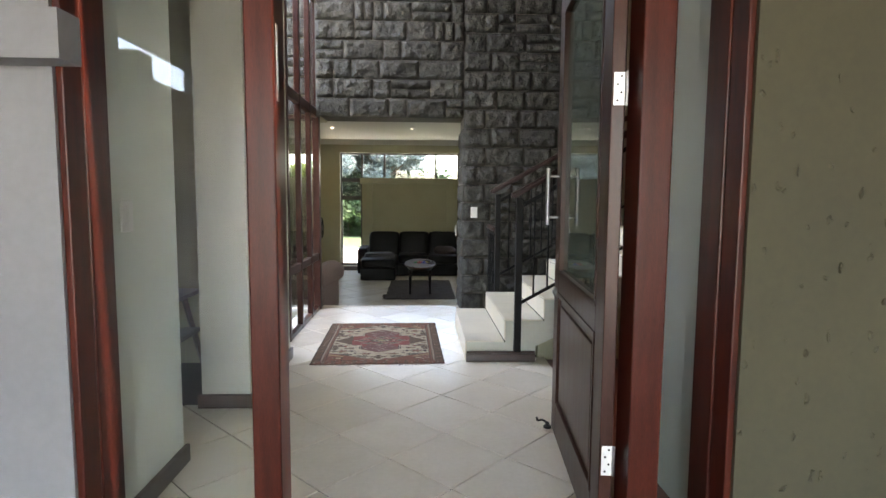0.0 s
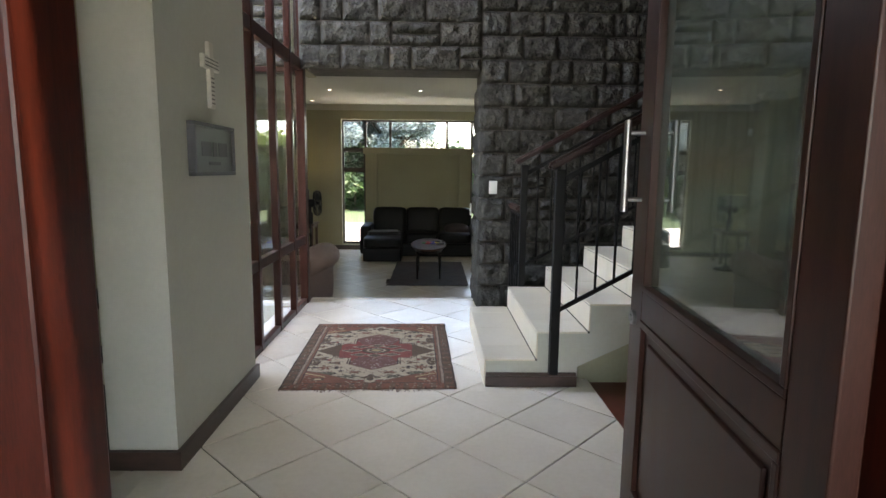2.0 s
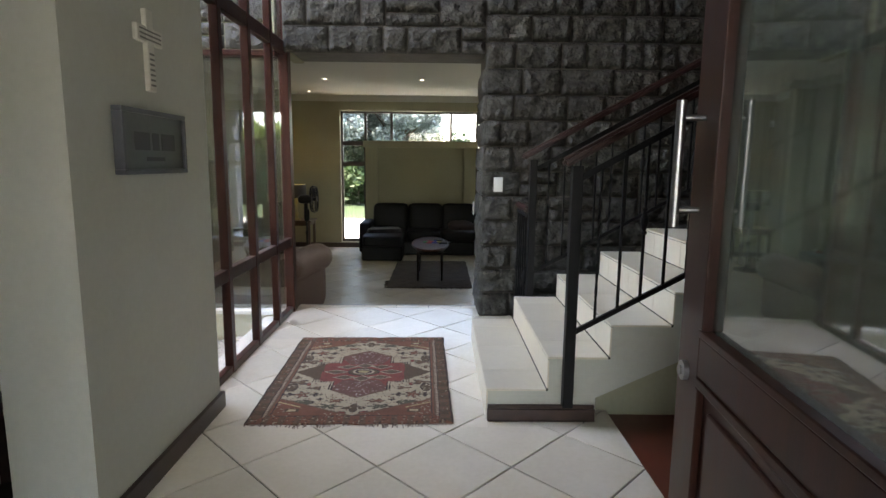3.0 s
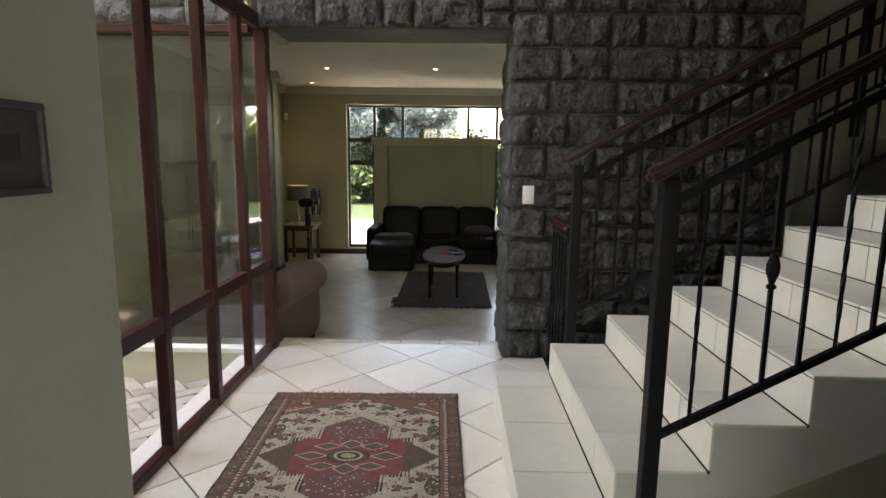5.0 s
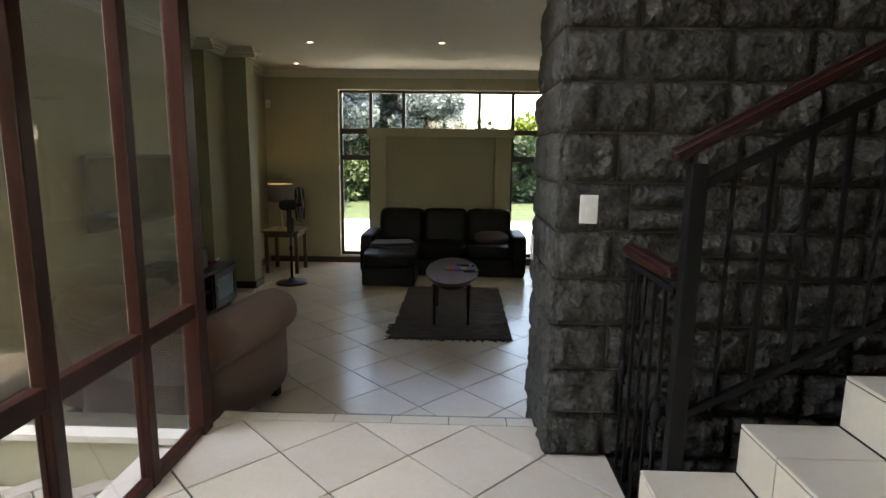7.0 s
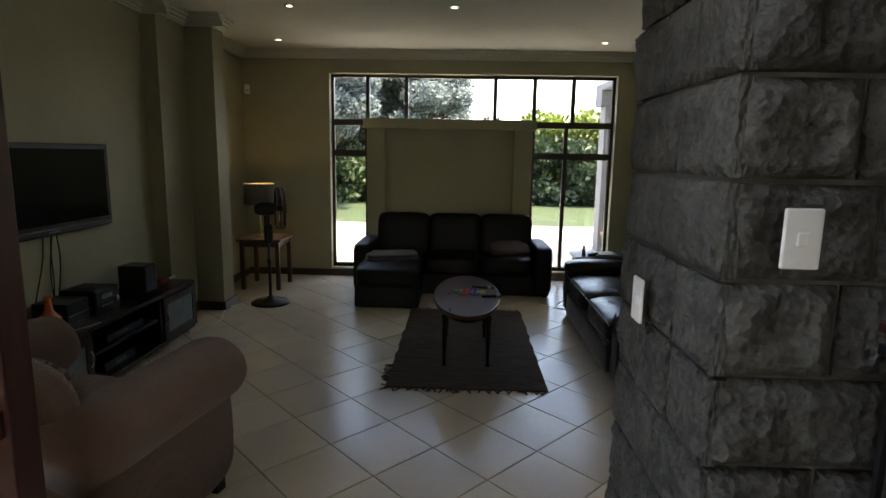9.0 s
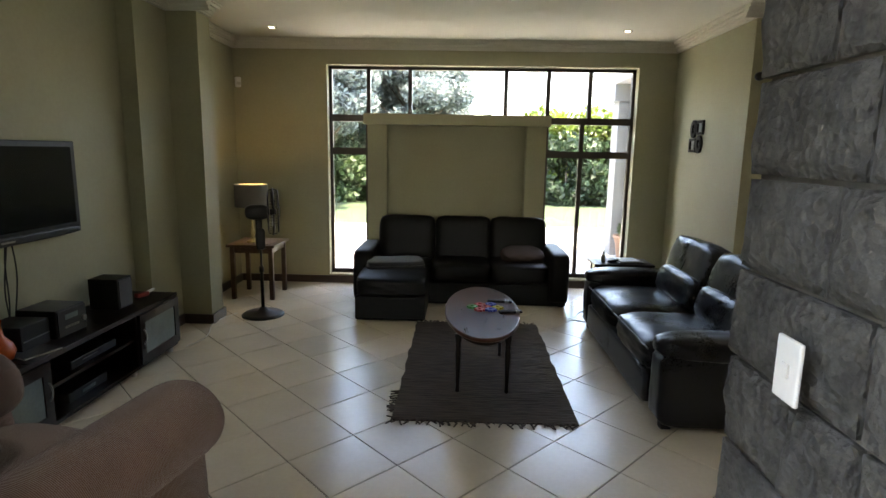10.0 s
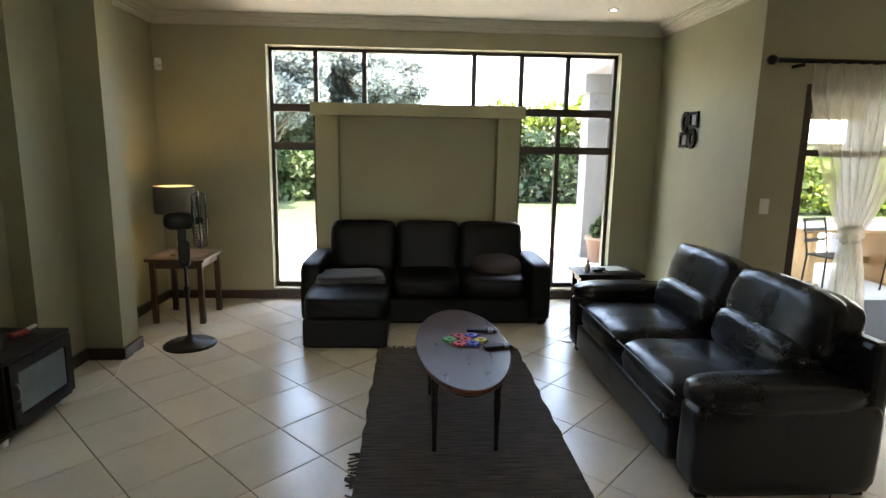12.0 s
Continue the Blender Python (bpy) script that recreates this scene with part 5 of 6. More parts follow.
# ---------- pictures, curtain, sliding door ----------
pf = thing("photo_frame", "cluster of four joined black photo frames", "picture frame", pose(2.38, 11.62, 1.43, 0, 0, -90))
PHOTO = surface("pale_photo_paper", (0.45, 0.44, 0.42), (0.25, 0.24, 0.23), 0.5, 14, 60, 0)
for cx, cz, w, h, round_ in ((-0.075, 0.075, 0.065, 0.085, True), (0.075, 0.085, 0.08, 0.07, False), (-0.08, -0.085, 0.08, 0.07, False), (0.07, -0.075, 0.065, 0.085, True)):
    if round_:
        bm = bmesh.new()
        n = 28
        ro = [[bm.verts.new((cx + (w + o) * math.cos(2 * math.pi * i / n), y, cz + (h + o) * math.sin(2 * math.pi * i / n))) for i in range(n)] for o, y in ((0.004, -0.002), (0.004, -0.024), (-0.038, -0.024), (-0.038, -0.002))]
        for p, q in zip(ro, ro[1:]):
            for i in range(n):
                bm.faces.new((p[i], p[(i + 1) % n], q[(i + 1) % n], q[i]))
        f = part("frame", bm, BLACKWOOD, pf)
    else:
        f = part("frame", B((cx - w, cx + w, -0.024, -0.002, cz + h - 0.028, cz + h), (cx - w, cx + w, -0.024, -0.002, cz - h, cz - h + 0.028), (cx - w, cx - w + 0.028, -0.024, -0.002, cz - h + 0.028, cz + h - 0.028), (cx + w - 0.028, cx + w, -0.024, -0.002, cz - h + 0.028, cz + h - 0.028), bevel=0.003), BLACKWOOD, pf)
    part("photo", B((cx - w * 0.7, cx + w * 0.7, -0.006, -0.002, cz - h * 0.7, cz + h * 0.7)), PHOTO, f)
sd = thing("sliding_door", "dark timber framed sliding glass door to the patio", "sliding door", kind="structure")
for x0, x1 in ((2.74, 2.83), (4.0, 4.08), (5.31, 5.40)):
    part("post", B((x0, x1, 10.70, 10.80, LIV, 1.74), bevel=0.004), ALU, sd)
part("head", B((2.83, 5.31, 10.70, 10.80, 1.65, 1.74), bevel=0.004), ALU, sd)
part("threshold", B((2.83, 5.31, 10.70, 10.80, LIV - 0.05, LIV + 0.03), bevel=0.004), ALU, sd)
part("transom", B((2.83, 5.31, 10.72, 10.78, 1.22, 1.27), bevel=0.004), ALU, sd)
for x0, x1 in ((2.83, 4.0), (4.08, 5.31)):
    part("pane", B((x0, x1, 10.747, 10.753, LIV + 0.03, 1.22)), WINGLASS, sd).visible_shadow = False
    part("pane", B((x0, x1, 10.747, 10.753, 1.27, 1.65)), WINGLASS, sd).visible_shadow = False
cr_ = thing("curtain_rod", "dark wooden curtain rod with ball ends", "curtain rod")
part("pole", rod(bmesh.new(), (2.42, 10.55, 1.875), (5.6, 10.55, 1.875), 0.017, 14), BLACKWOOD, cr_)
part("finial", placed(lathe([(0.012, 0), (0.026, 0.006), (0.036, 0.03), (0.030, 0.055), (0.012, 0.07)], 18), 2.425, 10.55, 1.875, 0, -90), BLACKWOOD, cr_, smooth=True)
for x in (2.62, 5.4):
    part("bracket", B((x - 0.012, x + 0.012, 10.55, 10.66, 1.835, 1.857)), BLACKWOOD, cr_)
SHEER, sn, sl_, sp_ = nodes_of("sheer_curtain_voile")
tl_ = sn.new("ShaderNodeBsdfTranslucent")
tl_.inputs[0].default_value = (0.72, 0.68, 0.58, 1)
tp = sn.new("ShaderNodeBsdfTransparent")
ms = sn.new("ShaderNodeMixShader")
wvn = sn.new("ShaderNodeTexNoise")
wvn.inputs["Scale"].default_value = 25
mrr = sn.new("ShaderNodeMapRange")
mrr.inputs["To Min"].default_value, mrr.inputs["To Max"].default_value = 0.24, 0.58
sl_.new(wvn.outputs["Fac"], mrr.inputs["Value"])
df = sn.new("ShaderNodeBsdfDiffuse")
df.inputs[0].default_value = (0.72, 0.68, 0.58, 1)
m2 = sn.new("ShaderNodeMixShader")
m2.inputs[0].default_value = 0.4
sl_.new(tl_.outputs[0], m2.inputs[1])
sl_.new(df.outputs[0], m2.inputs[2])
sl_.new(mrr.outputs[0], ms.inputs[0])
sl_.new(tp.outputs[0], ms.inputs[1])
sl_.new(m2.outputs[0], ms.inputs[2])
sl_.new(ms.outputs[0], sn["Material Output"].inputs[0])
curtain = thing("curtain", "sheer cream curtain tied in a knot", "curtain")
bm = bmesh.new()
NZ, NXC = 60, 90
KZ = 0.66
cols = []
for k in range(NZ + 1):
    z = 1.86 - (1.86 - (LIV + 0.02)) * k / NZ
    if z > KZ:
        f_ = min(1, (z - KZ) / 1.0)
        x0, x1 = 3.09 + (2.70 - 3.09) * f_ ** 0.7, 3.19 + (3.62 - 3.19) * f_ ** 0.7
    else:
        f_ = min(1, (KZ - z) / 0.9)
        x0, x1 = 3.07 - 0.08 * f_, 3.20 + 0.16 * f_ ** 0.6
    amp = 0.035 * min(1, (x1 - x0) / 0.5) + 0.008
    cols.append([bm.verts.new((x0 + (x1 - x0) * i / NXC, 10.55 + amp * math.sin(i / NXC * 58 + 0.8 * math.sin(z * 3)) + 0.012 * noise.noise(Vector((i * 0.2, z * 3, 0))), z)) for i in range(NXC + 1)])
for a, b in zip(cols, cols[1:]):
    for i in range(NXC):
        bm.faces.new((a[i], a[i + 1], b[i + 1], b[i]))
part("voile", bm, SHEER, curtain, smooth=True)
part("knot", placed(cushion(0.17, 0.11, 0.13, 2.6, 10, wrinkle=0.25, seed=99), 3.135, 10.55, KZ), SHEER, curtain, smooth=True)

# ---------- clutter on the end table ----------
EZ = LIV + 0.004 + 0.473
tray = thing("paper_stack", "untidy stack of papers and magazines on the end table", "papers", pose(1.76, 11.56, EZ, 0, 0, 8))
for i in range(4):
    part("sheet", B((-0.14 + 0.01 * i, 0.13 - 0.012 * i, -0.10, 0.09 + 0.005 * i, 0.006 * i, 0.006 * i + 0.0055)), WHITE if i % 2 else PFRAME, tray)
bt = thing("small_bottle", "small clear bottle with pump on the end table", "bottle", pose(1.50, 11.52, EZ))
part("bottle_body", lathe([(0.022, 0), (0.022, 0.06), (0.010, 0.075), (0.010, 0.085)], 16), PALE, bt, smooth=True)
part("cap", lathe([(0.011, 0.085), (0.011, 0.10), (0.005, 0.105), (0.005, 0.12)], 12), BLACK, bt)
ph = thing("telephone", "black cordless telephone lying on the end table", "telephone", pose(1.61, 11.52, EZ, 0, 0, 30))
part("handset", placed(cushion(0.15, 0.05, 0.03, 4, 5), 0, 0, 0.015), BLACK, ph, smooth=True)
part("screen", B((0.02, 0.055, -0.015, 0.015, 0.0285, 0.031)), FROST, ph)
bm = bmesh.new()
pts = [Vector((1.40 - 0.25 * math.sin(u * 3), 11.35 - 0.55 * u + 0.06 * math.sin(u * 9), LIV + 0.009)) for u in [i / 16 for i in range(17)]]
for p, q in zip(pts, pts[1:]):
    rod(bm, p, q, 0.004, 6)
tagged(part("floor_cable", bm, WHITE), "thin white cable lying on the tiles", "cable")
bm = bmesh.new()
pts = [Vector((-2.11 + 0.05 * math.sin(u * 7), 10.0 + 0.95 * u, LIV + 0.009)) for u in [i / 16 for i in range(17)]]
for p, q in zip(pts, pts[1:]):
    rod(bm, p, q, 0.004, 6)
tagged(part("floor_cable", bm, WHITE), "thin white cable along the skirting board", "cable")

# ---------- study ----------
desk = thing("study_table", "dark red-brown wooden trestle table in the study", "table", pose(-1.85, 4.15, 0.0))
part("tabletop", B((-0.45, 0.45, -0.28, 0.28, 0.55, 0.58), bevel=0.006), RAILWOOD, desk)
for x in (-0.36, 0.36):
    for s in (-1, 1):
        part("leg", bar(bmesh.new(), (x + 0.1, s * 0.24, 0.0), (x, s * 0.15, 0.55), 0.04, 0.03), RAILWOOD, desk)
    part("brace", B((x - 0.012, x + 0.1, -0.19, 0.19, 0.28, 0.31)), RAILWOOD, desk)
for i, (h, w) in enumerate(((0.10, 0.26), (0.06, 0.24), (0.11, 0.22), (0.09, 0.20), (0.065, 0.18))):
    b = thing("book", "thick book in a stack on the study table", "book", pose(-1.72, 4.13, 0.58 + sum((0.10, 0.06, 0.11, 0.09, 0.065)[:i]), 0, 0, 4 * (-1) ** i), group="stack of books")
    part("page_block", B((-w / 2 + 0.004, w / 2 - 0.006, -0.09, 0.09, 0.006, h - 0.006)), PALE, b)
    part("cover", B((-w / 2, w / 2, -0.095, 0.095, 0, 0.0055), (-w / 2, w / 2, -0.095, 0.095, h - 0.0055, h - 0.0005), (-w / 2 - 0.004, -w / 2 + 0.0035, -0.095, 0.095, 0.006, h - 0.006)), (RAILWOOD, SKIRT, PFRAME, CREAM, PFRAME)[i], b)
bag = thing("toy_bag", "red and white patterned bag under the study table", "bag", pose(-1.62, 3.92, 0.005, 0, 0, 15))
part("bag_body", placed(cushion(0.24, 0.18, 0.34, 4, 8, wrinkle=0.05, seed=7), 0, 0, 0.17), RED, bag, smooth=True)
part("label_panel", B((-0.09, 0.09, -0.096, -0.088, 0.06, 0.18)), WHITE, bag)

# ---------- garden ----------
def leaf_material(name, c1, c2):
    m = surface(name, c1, c2, 0.6, 1.2, 20, 0.0, contrast=(0.3, 0.7))
    n, l = m.node_tree.nodes, m.node_tree.links
    geo = n.new("ShaderNodeNewGeometry")
    hsv = n.new("ShaderNodeHueSaturation")
    mr_ = n.new("ShaderNodeMapRange")
    mr_.inputs["To Min"].default_value, mr_.inputs["To Max"].default_value = 0.5, 1.6
    l.new(geo.outputs["Random Per Island"], mr_.inputs["Value"])
    l.new(mr_.outputs[0], hsv.inputs["Value"])
    p = n["Principled BSDF"]
    src = p.inputs["Base Color"].links[0].from_socket
    l.new(src, hsv.inputs["Color"])
    l.new(hsv.outputs[0], p.inputs["Base Color"])
    p.inputs["Subsurface Weight"].default_value = 0.0
    tr = n.new("ShaderNodeBsdfTranslucent")
    l.new(hsv.outputs[0], tr.inputs[0])
    mx = n.new("ShaderNodeMixShader")
    mx.inputs[0].default_value = 0.35
    l.new(p.outputs[0], mx.inputs[1])
    l.new(tr.outputs[0], mx.inputs[2])
    l.new(mx.outputs[0], n["Material Output"].inputs[0])
    return m


# Grey-green leaves, paled further so that bright garden haze sits in their colour.
GUM = leaf_material("hazed_grey_green_leaves", (0.20, 0.24, 0.235), (0.11, 0.14, 0.135))
DARKLEAF = leaf_material("dark_green_leaves", (0.035, 0.065, 0.028), (0.015, 0.03, 0.012))
LIME = leaf_material("yellow_green_leaves", (0.17, 0.22, 0.03), (0.07, 0.11, 0.015))
MIDLEAF = leaf_material("green_leaves", (0.055, 0.10, 0.03), (0.022, 0.045, 0.012))
BARK = surface("tree_bark", (0.12, 0.09, 0.065), (0.05, 0.04, 0.03), 0.9, 6, 40, 0.6, stretch=(3, 3, 0.6), dist=0.03)


def leaves(name, clumps, count, size, material, parent, seed, aspect=2.2):
    """Many small leaves in uneven clumps; clumps: centre and radii."""
    rnd = random.Random(seed)
    vs, fs = [], []
    total = sum(c[1][0] * c[1][1] * c[1][2] for c in clumps)
    for (cx, cy, cz), (rx, ry, rz) in clumps:
        for _ in range(int(count * rx * ry * rz / total)):
            d = Vector((rnd.gauss(0, 1), rnd.gauss(0, 1), rnd.gauss(0, 1))).normalized() * rnd.random() ** 0.45
            p = Vector((cx + d.x * rx, cy + d.y * ry, cz + d.z * rz))
            a = Vector((rnd.uniform(-1, 1), rnd.uniform(-1, 1), rnd.uniform(-1, 0.6))).normalized()
            b = a.cross(Vector((rnd.uniform(-1, 1), rnd.uniform(-1, 1), rnd.uniform(-1, 1)))).normalized()
            s = size * rnd.uniform(0.6, 1.4)
            k = len(vs)
            vs += [p - a * s * aspect / 2, p + b * s / 2, p + a * s * aspect / 2, p - b * s / 2]
            fs.append((k, k + 1, k + 2, k + 3))
    me = bpy.data.meshes.new(name)
    me.from_pydata([tuple(v) for v in vs], [], fs)
    me.materials.append(material)
    ob = new(name, me)
    ob.parent = parent
    return ob


def tree(x, y, height, spread, material, seed, label, count=9000, size=0.10, low=0.2):
    rnd = random.Random(seed)
    t = thing("tree", label, "tree", pose(x, y, -0.42))
    bm = bmesh.new()
    pts = [Vector((0.08 * noise.noise(Vector((seed, i, 0))) * i, 0.08 * noise.noise(Vector((seed, 0, i))) * i, height * 0.62 * i / 6)) for i in range(7)]
    for i, (p, q) in enumerate(zip(pts, pts[1:])):
        rod(bm, p, q, 0.16 * height / 5 * (1 - i / 8), 10, 0.16 * height / 5 * (1 - (i + 1) / 8))
    part("trunk", bm, BARK, t, smooth=True)
    clumps = []
    bm = bmesh.new()
    for i in range(16):
        a = i * 2.4 + rnd.uniform(-0.3, 0.3)
        z = height * rnd.uniform(low, 0.95)
        r = spread * rnd.uniform(0.3, 0.85) * (1 - 0.45 * max(0, z / height - 0.5))
        end = Vector((r * math.cos(a), r * math.sin(a), z))
        start = pts[min(6, int(1 + z / height * 5))] if z > height * 0.3 else pts[1]
        rod(bm, start, end, 0.05 * height / 5, 6, 0.012)
        c = spread * rnd.uniform(0.24, 0.42)
        clumps.append((tuple(end), (c, c, c * rnd.uniform(0.6, 0.85))))
    clumps.append(((0, 0, height * 0.85), (spread * 0.4, spread * 0.4, height * 0.15)))
    part("limbs", bm, BARK, t)
    tagged(leaves("crown", clumps, count, size, material, t, seed), kind="stuff")
    return t


def hedge(name, x0, x1, y, depth, height, material, seed, label, count=9000, size=0.11, cat="hedge"):
    rnd = random.Random(seed)
    h = thing(name, label, cat, pose(0, 0, -0.42))
    part("stems", B(*[(x0 + (x1 - x0) * (i + 0.5) / 12 - 0.03, x0 + (x1 - x0) * (i + 0.5) / 12 + 0.03, y - 0.03, y + 0.03, 0, height * 0.6) for i in range(12)]), BARK, h)
    clumps = []
    n = max(6, int((x1 - x0) * 3))
    for i in range(n):
        for k in range(3):
            clumps.append(((x0 + (x1 - x0) * (i + rnd.random()) / n, y + rnd.uniform(-0.4, 0.4) * depth, height * (0.18 + 0.3 * k) + rnd.uniform(-0.12, 0.16)), (rnd.uniform(0.4, 0.65), depth * 0.5, height * rnd.uniform(0.16, 0.25))))
    tagged(leaves("foliage", clumps, count, size, material, h, seed), kind="stuff")
    return h


hedge("hedge", 1.2, 9.0, 24.6, 1.2, 2.3, DARKLEAF, 3, "dense dark green garden hedge at the lawn's edge", 16000, 0.10)
hedge("flowering_hedge", 2.2, 9.0, 25.4, 1.2, 3.3, LIME, 4, "tall yellow-green shrub hedge behind the lawn", 12000, 0.11)
hedge("shrub_border", -8.5, -0.6, 24.6, 1.4, 1.6, MIDLEAF, 5, "low green shrubs along the garden edge", 12000, 0.11, "shrub")
hedge("garden_hedge", -9.0, 1.4, 26.0, 1.2, 2.8, DARKLEAF, 6, "dark tall hedge closing the garden", 14000, 0.12)
tree(-4.6, 23.0, 5.6, 2.4, GUM, 11, "large grey-green garden tree with loose crown", 40000, 0.075, 0.5)
tree(-1.6, 25.5, 5.2, 2.3, GUM, 12, "grey-green garden tree with airy foliage", 36000, 0.075, 0.5)
tree(-3.9, 22.2, 4.4, 1.7, GUM, 13, "small grey-green tree beside the lawn", 24000, 0.07, 0.55)
hedge("tree_belt", -11.0, 0.2, 28.0, 2.0, 5.6, GUM, 16, "tall grey-green belt of trees behind the garden", 60000, 0.10, "trees")
hedge("hedge", 9.0, 18.0, 22.0, 1.2, 1.7, LIME, 7, "green hedge beyond the patio", 9000, 0.11)

# boundary wall behind the planting
tagged(part("boundary_wall", B((-20, 22, 30.5, 30.8, -0.42, 1.7)), OLIVE), "plastered garden boundary wall", "wall", kind="structure")

# ---------- patio ----------
PINEDARK = surface("dark_eaves_wood", (0.10, 0.075, 0.045), (0.07, 0.052, 0.03), 0.7, 4, 40, 0.1, stretch=(0.8, 6, 6))
pat_ = thing("patio_roof", "pale plastered patio roof on a square column", "patio roof", kind="structure")
part("column", B((2.44, 2.78, 14.85, 15.2, -0.36, 2.05), bevel=0.01), GREYPLASTER, pat_)
part("column", B((6.6, 6.94, 14.85, 15.2, -0.36, 2.05), bevel=0.01), GREYPLASTER, pat_)
part("beam", B((2.36, 9.0, 14.8, 15.25, 2.05, 2.4)), GREYPLASTER, pat_)
part("fascia", B((3.3, 6.58, 14.9, 15.1, 1.75, 2.05), (6.96, 9.0, 14.9, 15.1, 1.75, 2.05)), PINEDARK, pat_)
part("slab", B((2.62, 9.0, 10.9, 12.6, 2.3, 2.4), (2.36, 9.0, 12.6, 14.8, 2.3, 2.4)), GREYPLASTER, pat_)
TERRA = surface("terracotta", (0.36, 0.21, 0.15), (0.28, 0.16, 0.11), 0.85, 6, 50, 0.15)
pot = thing("plant_pot", "terracotta plant pot with a small green plant", "plant pot", pose(2.60, 14.55, -0.36))
part("pot", lathe([(0.11, 0), (0.12, 0.01), (0.17, 0.32), (0.19, 0.32), (0.19, 0.37), (0.165, 0.37), (0.155, 0.33)], 28), TERRA, pot, smooth=True)
part("soil", lathe([(0.155, 0.325), (0.01, 0.335)], 20), BARK, pot)
tagged(leaves("plant", [((0, 0, 0.45), (0.13, 0.13, 0.12)), ((0.04, 0, 0.58), (0.08, 0.08, 0.10))], 260, 0.035, MIDLEAF, pot, 21, 4.0), kind="stuff")
PINE = surface("yellow_pine", (0.42, 0.24, 0.09), (0.33, 0.18, 0.065), 0.5, 4, 40, 0.05, stretch=(0.8, 6, 6))
pt = thing("patio_table", "yellow pine patio table on trestle legs", "table", pose(5.35, 13.5, -0.36))
part("tabletop", B((-0.7, 0.7, -0.4, 0.4, 0.66, 0.70), bevel=0.006), PINE, pt)
for x in (-0.5, 0.5):
    part("leg", B((x - 0.04, x + 0.04, -0.3, 0.3, 0.03, 0.66), bevel=0.006), PINE, pt)
    part("foot", B((x - 0.05, x + 0.05, -0.38, 0.38, 0, 0.03), bevel=0.004), PINE, pt)
part("stretcher", B((-0.46, 0.46, -0.03, 0.03, 0.22, 0.30)), PINE, pt)
pc = thing("patio_chair", "black metal patio chair beside the pine table", "chair", pose(4.75, 12.75, -0.36, 0, 0, 20), group="patio chairs")
for x in (-0.2, 0.2):
    for y in (-0.2, 0.2):
        part("leg", rod(bmesh.new(), (x, y, 0), (x * 0.9, y * 0.9, 0.44), 0.011, 8), IRON, pc)
    part("back_post", rod(bmesh.new(), (x * 0.9, 0.18, 0.44), (x * 0.9, 0.26, 0.86), 0.011, 8), IRON, pc)
part("seat", B((-0.2, 0.2, -0.2, 0.2, 0.44, 0.455), bevel=0.005), IRON, pc)
for z in (0.6, 0.72, 0.84):
    part("back_slat", B((-0.18, 0.18, 0.2 + (z - 0.44) * 0.19 - 0.006, 0.2 + (z - 0.44) * 0.19 + 0.006, z - 0.02, z + 0.02)), IRON, pc)
copy_thing(pc, pose(5.7, 12.7, -0.36, 0, 0, -10))

# ---------- pieces of floors and walls ----------
def clip(poly, x0, x1, y0, y1):
    for axis, lim, sign in ((0, x0, 1), (0, x1, -1), (1, y0, 1), (1, y1, -1)):
        out = []
        for i, p in enumerate(poly):
            q = poly[(i + 1) % len(poly)]
            dp, dq = sign * (p[axis] - lim), sign * (q[axis] - lim)
            if dp >= 0:
                out.append(p)
            if (dp >= 0) != (dq >= 0):
                t = dp / (dp - dq)
                out.append((p[0] + (q[0] - p[0]) * t, p[1] + (q[1] - p[1]) * t))
        poly = out
        if not poly:
            return []
    return poly


def area(p):
    return abs(sum(a[0] * b[1] - b[0] * a[1] for a, b in zip(p, p[1:] + p[:1]))) / 2


def tile_mesh(poly, thick, lip=0.0015):
    bm = bmesh.new()
    cx, cy = sum(p[0] for p in poly) / len(poly), sum(p[1] for p in poly) / len(poly)
    lo = [bm.verts.new((x, y, -thick)) for x, y in poly]
    mid = [bm.verts.new((x, y, -lip)) for x, y in poly]
    top = []
    for x, y in poly:
        d = math.hypot(x - cx, y - cy) or 1
        top.append(bm.verts.new((x - (x - cx) / d * lip * 1.4, y - (y - cy) / d * lip * 1.4, 0)))
    n = len(poly)
    for a, b in ((lo, mid), (mid, top)):
        for i in range(n):
            bm.faces.new((a[i], a[(i + 1) % n], b[(i + 1) % n], b[i]))
    bm.faces.new(top)
    bmesh.ops.recalc_face_normals(bm, faces=bm.faces)
    me = bpy.data.meshes.new("tile")
    bm.to_mesh(me)
    bm.free()
    return me


def lay_tiles(parent, regions, ox, oy, diag, z, material, joint=0.007, deep=1.0):
    h = diag / 2 - joint * 0.7
    g = h * deep
    whole = tile_mesh([(h, 0), (0, g), (-h, 0), (0, -g)], 0.008)
    whole.materials.append(material)
    for x0, x1, y0, y1 in regions:
        for i in range(-30, 31):
            for j in range(-30, 31):
                if (i + j) % 2:
                    continue
                cx, cy = ox + i * diag / 2, oy + j * diag / 2 * deep
                full = [(cx + h, cy), (cx, cy + g), (cx - h, cy), (cx, cy - g)]
                p = clip(full, x0, x1, y0, y1)
                if len(p) < 3 or area(p) < 0.002:
                    continue
                if area(p) > area(full) - 1e-6:
                    ob = new("tile", whole)
                else:
                    me = tile_mesh([(a - cx, b - cy) for a, b in p], 0.008)
                    me.materials.append(material)
                    ob = new("tile", me)
                ob.location = (cx, cy, z)
                ob.rotation_euler = (random.uniform(-1, 1) * 0.0012, random.uniform(-1, 1) * 0.0012, 0)
                ob.parent = parent


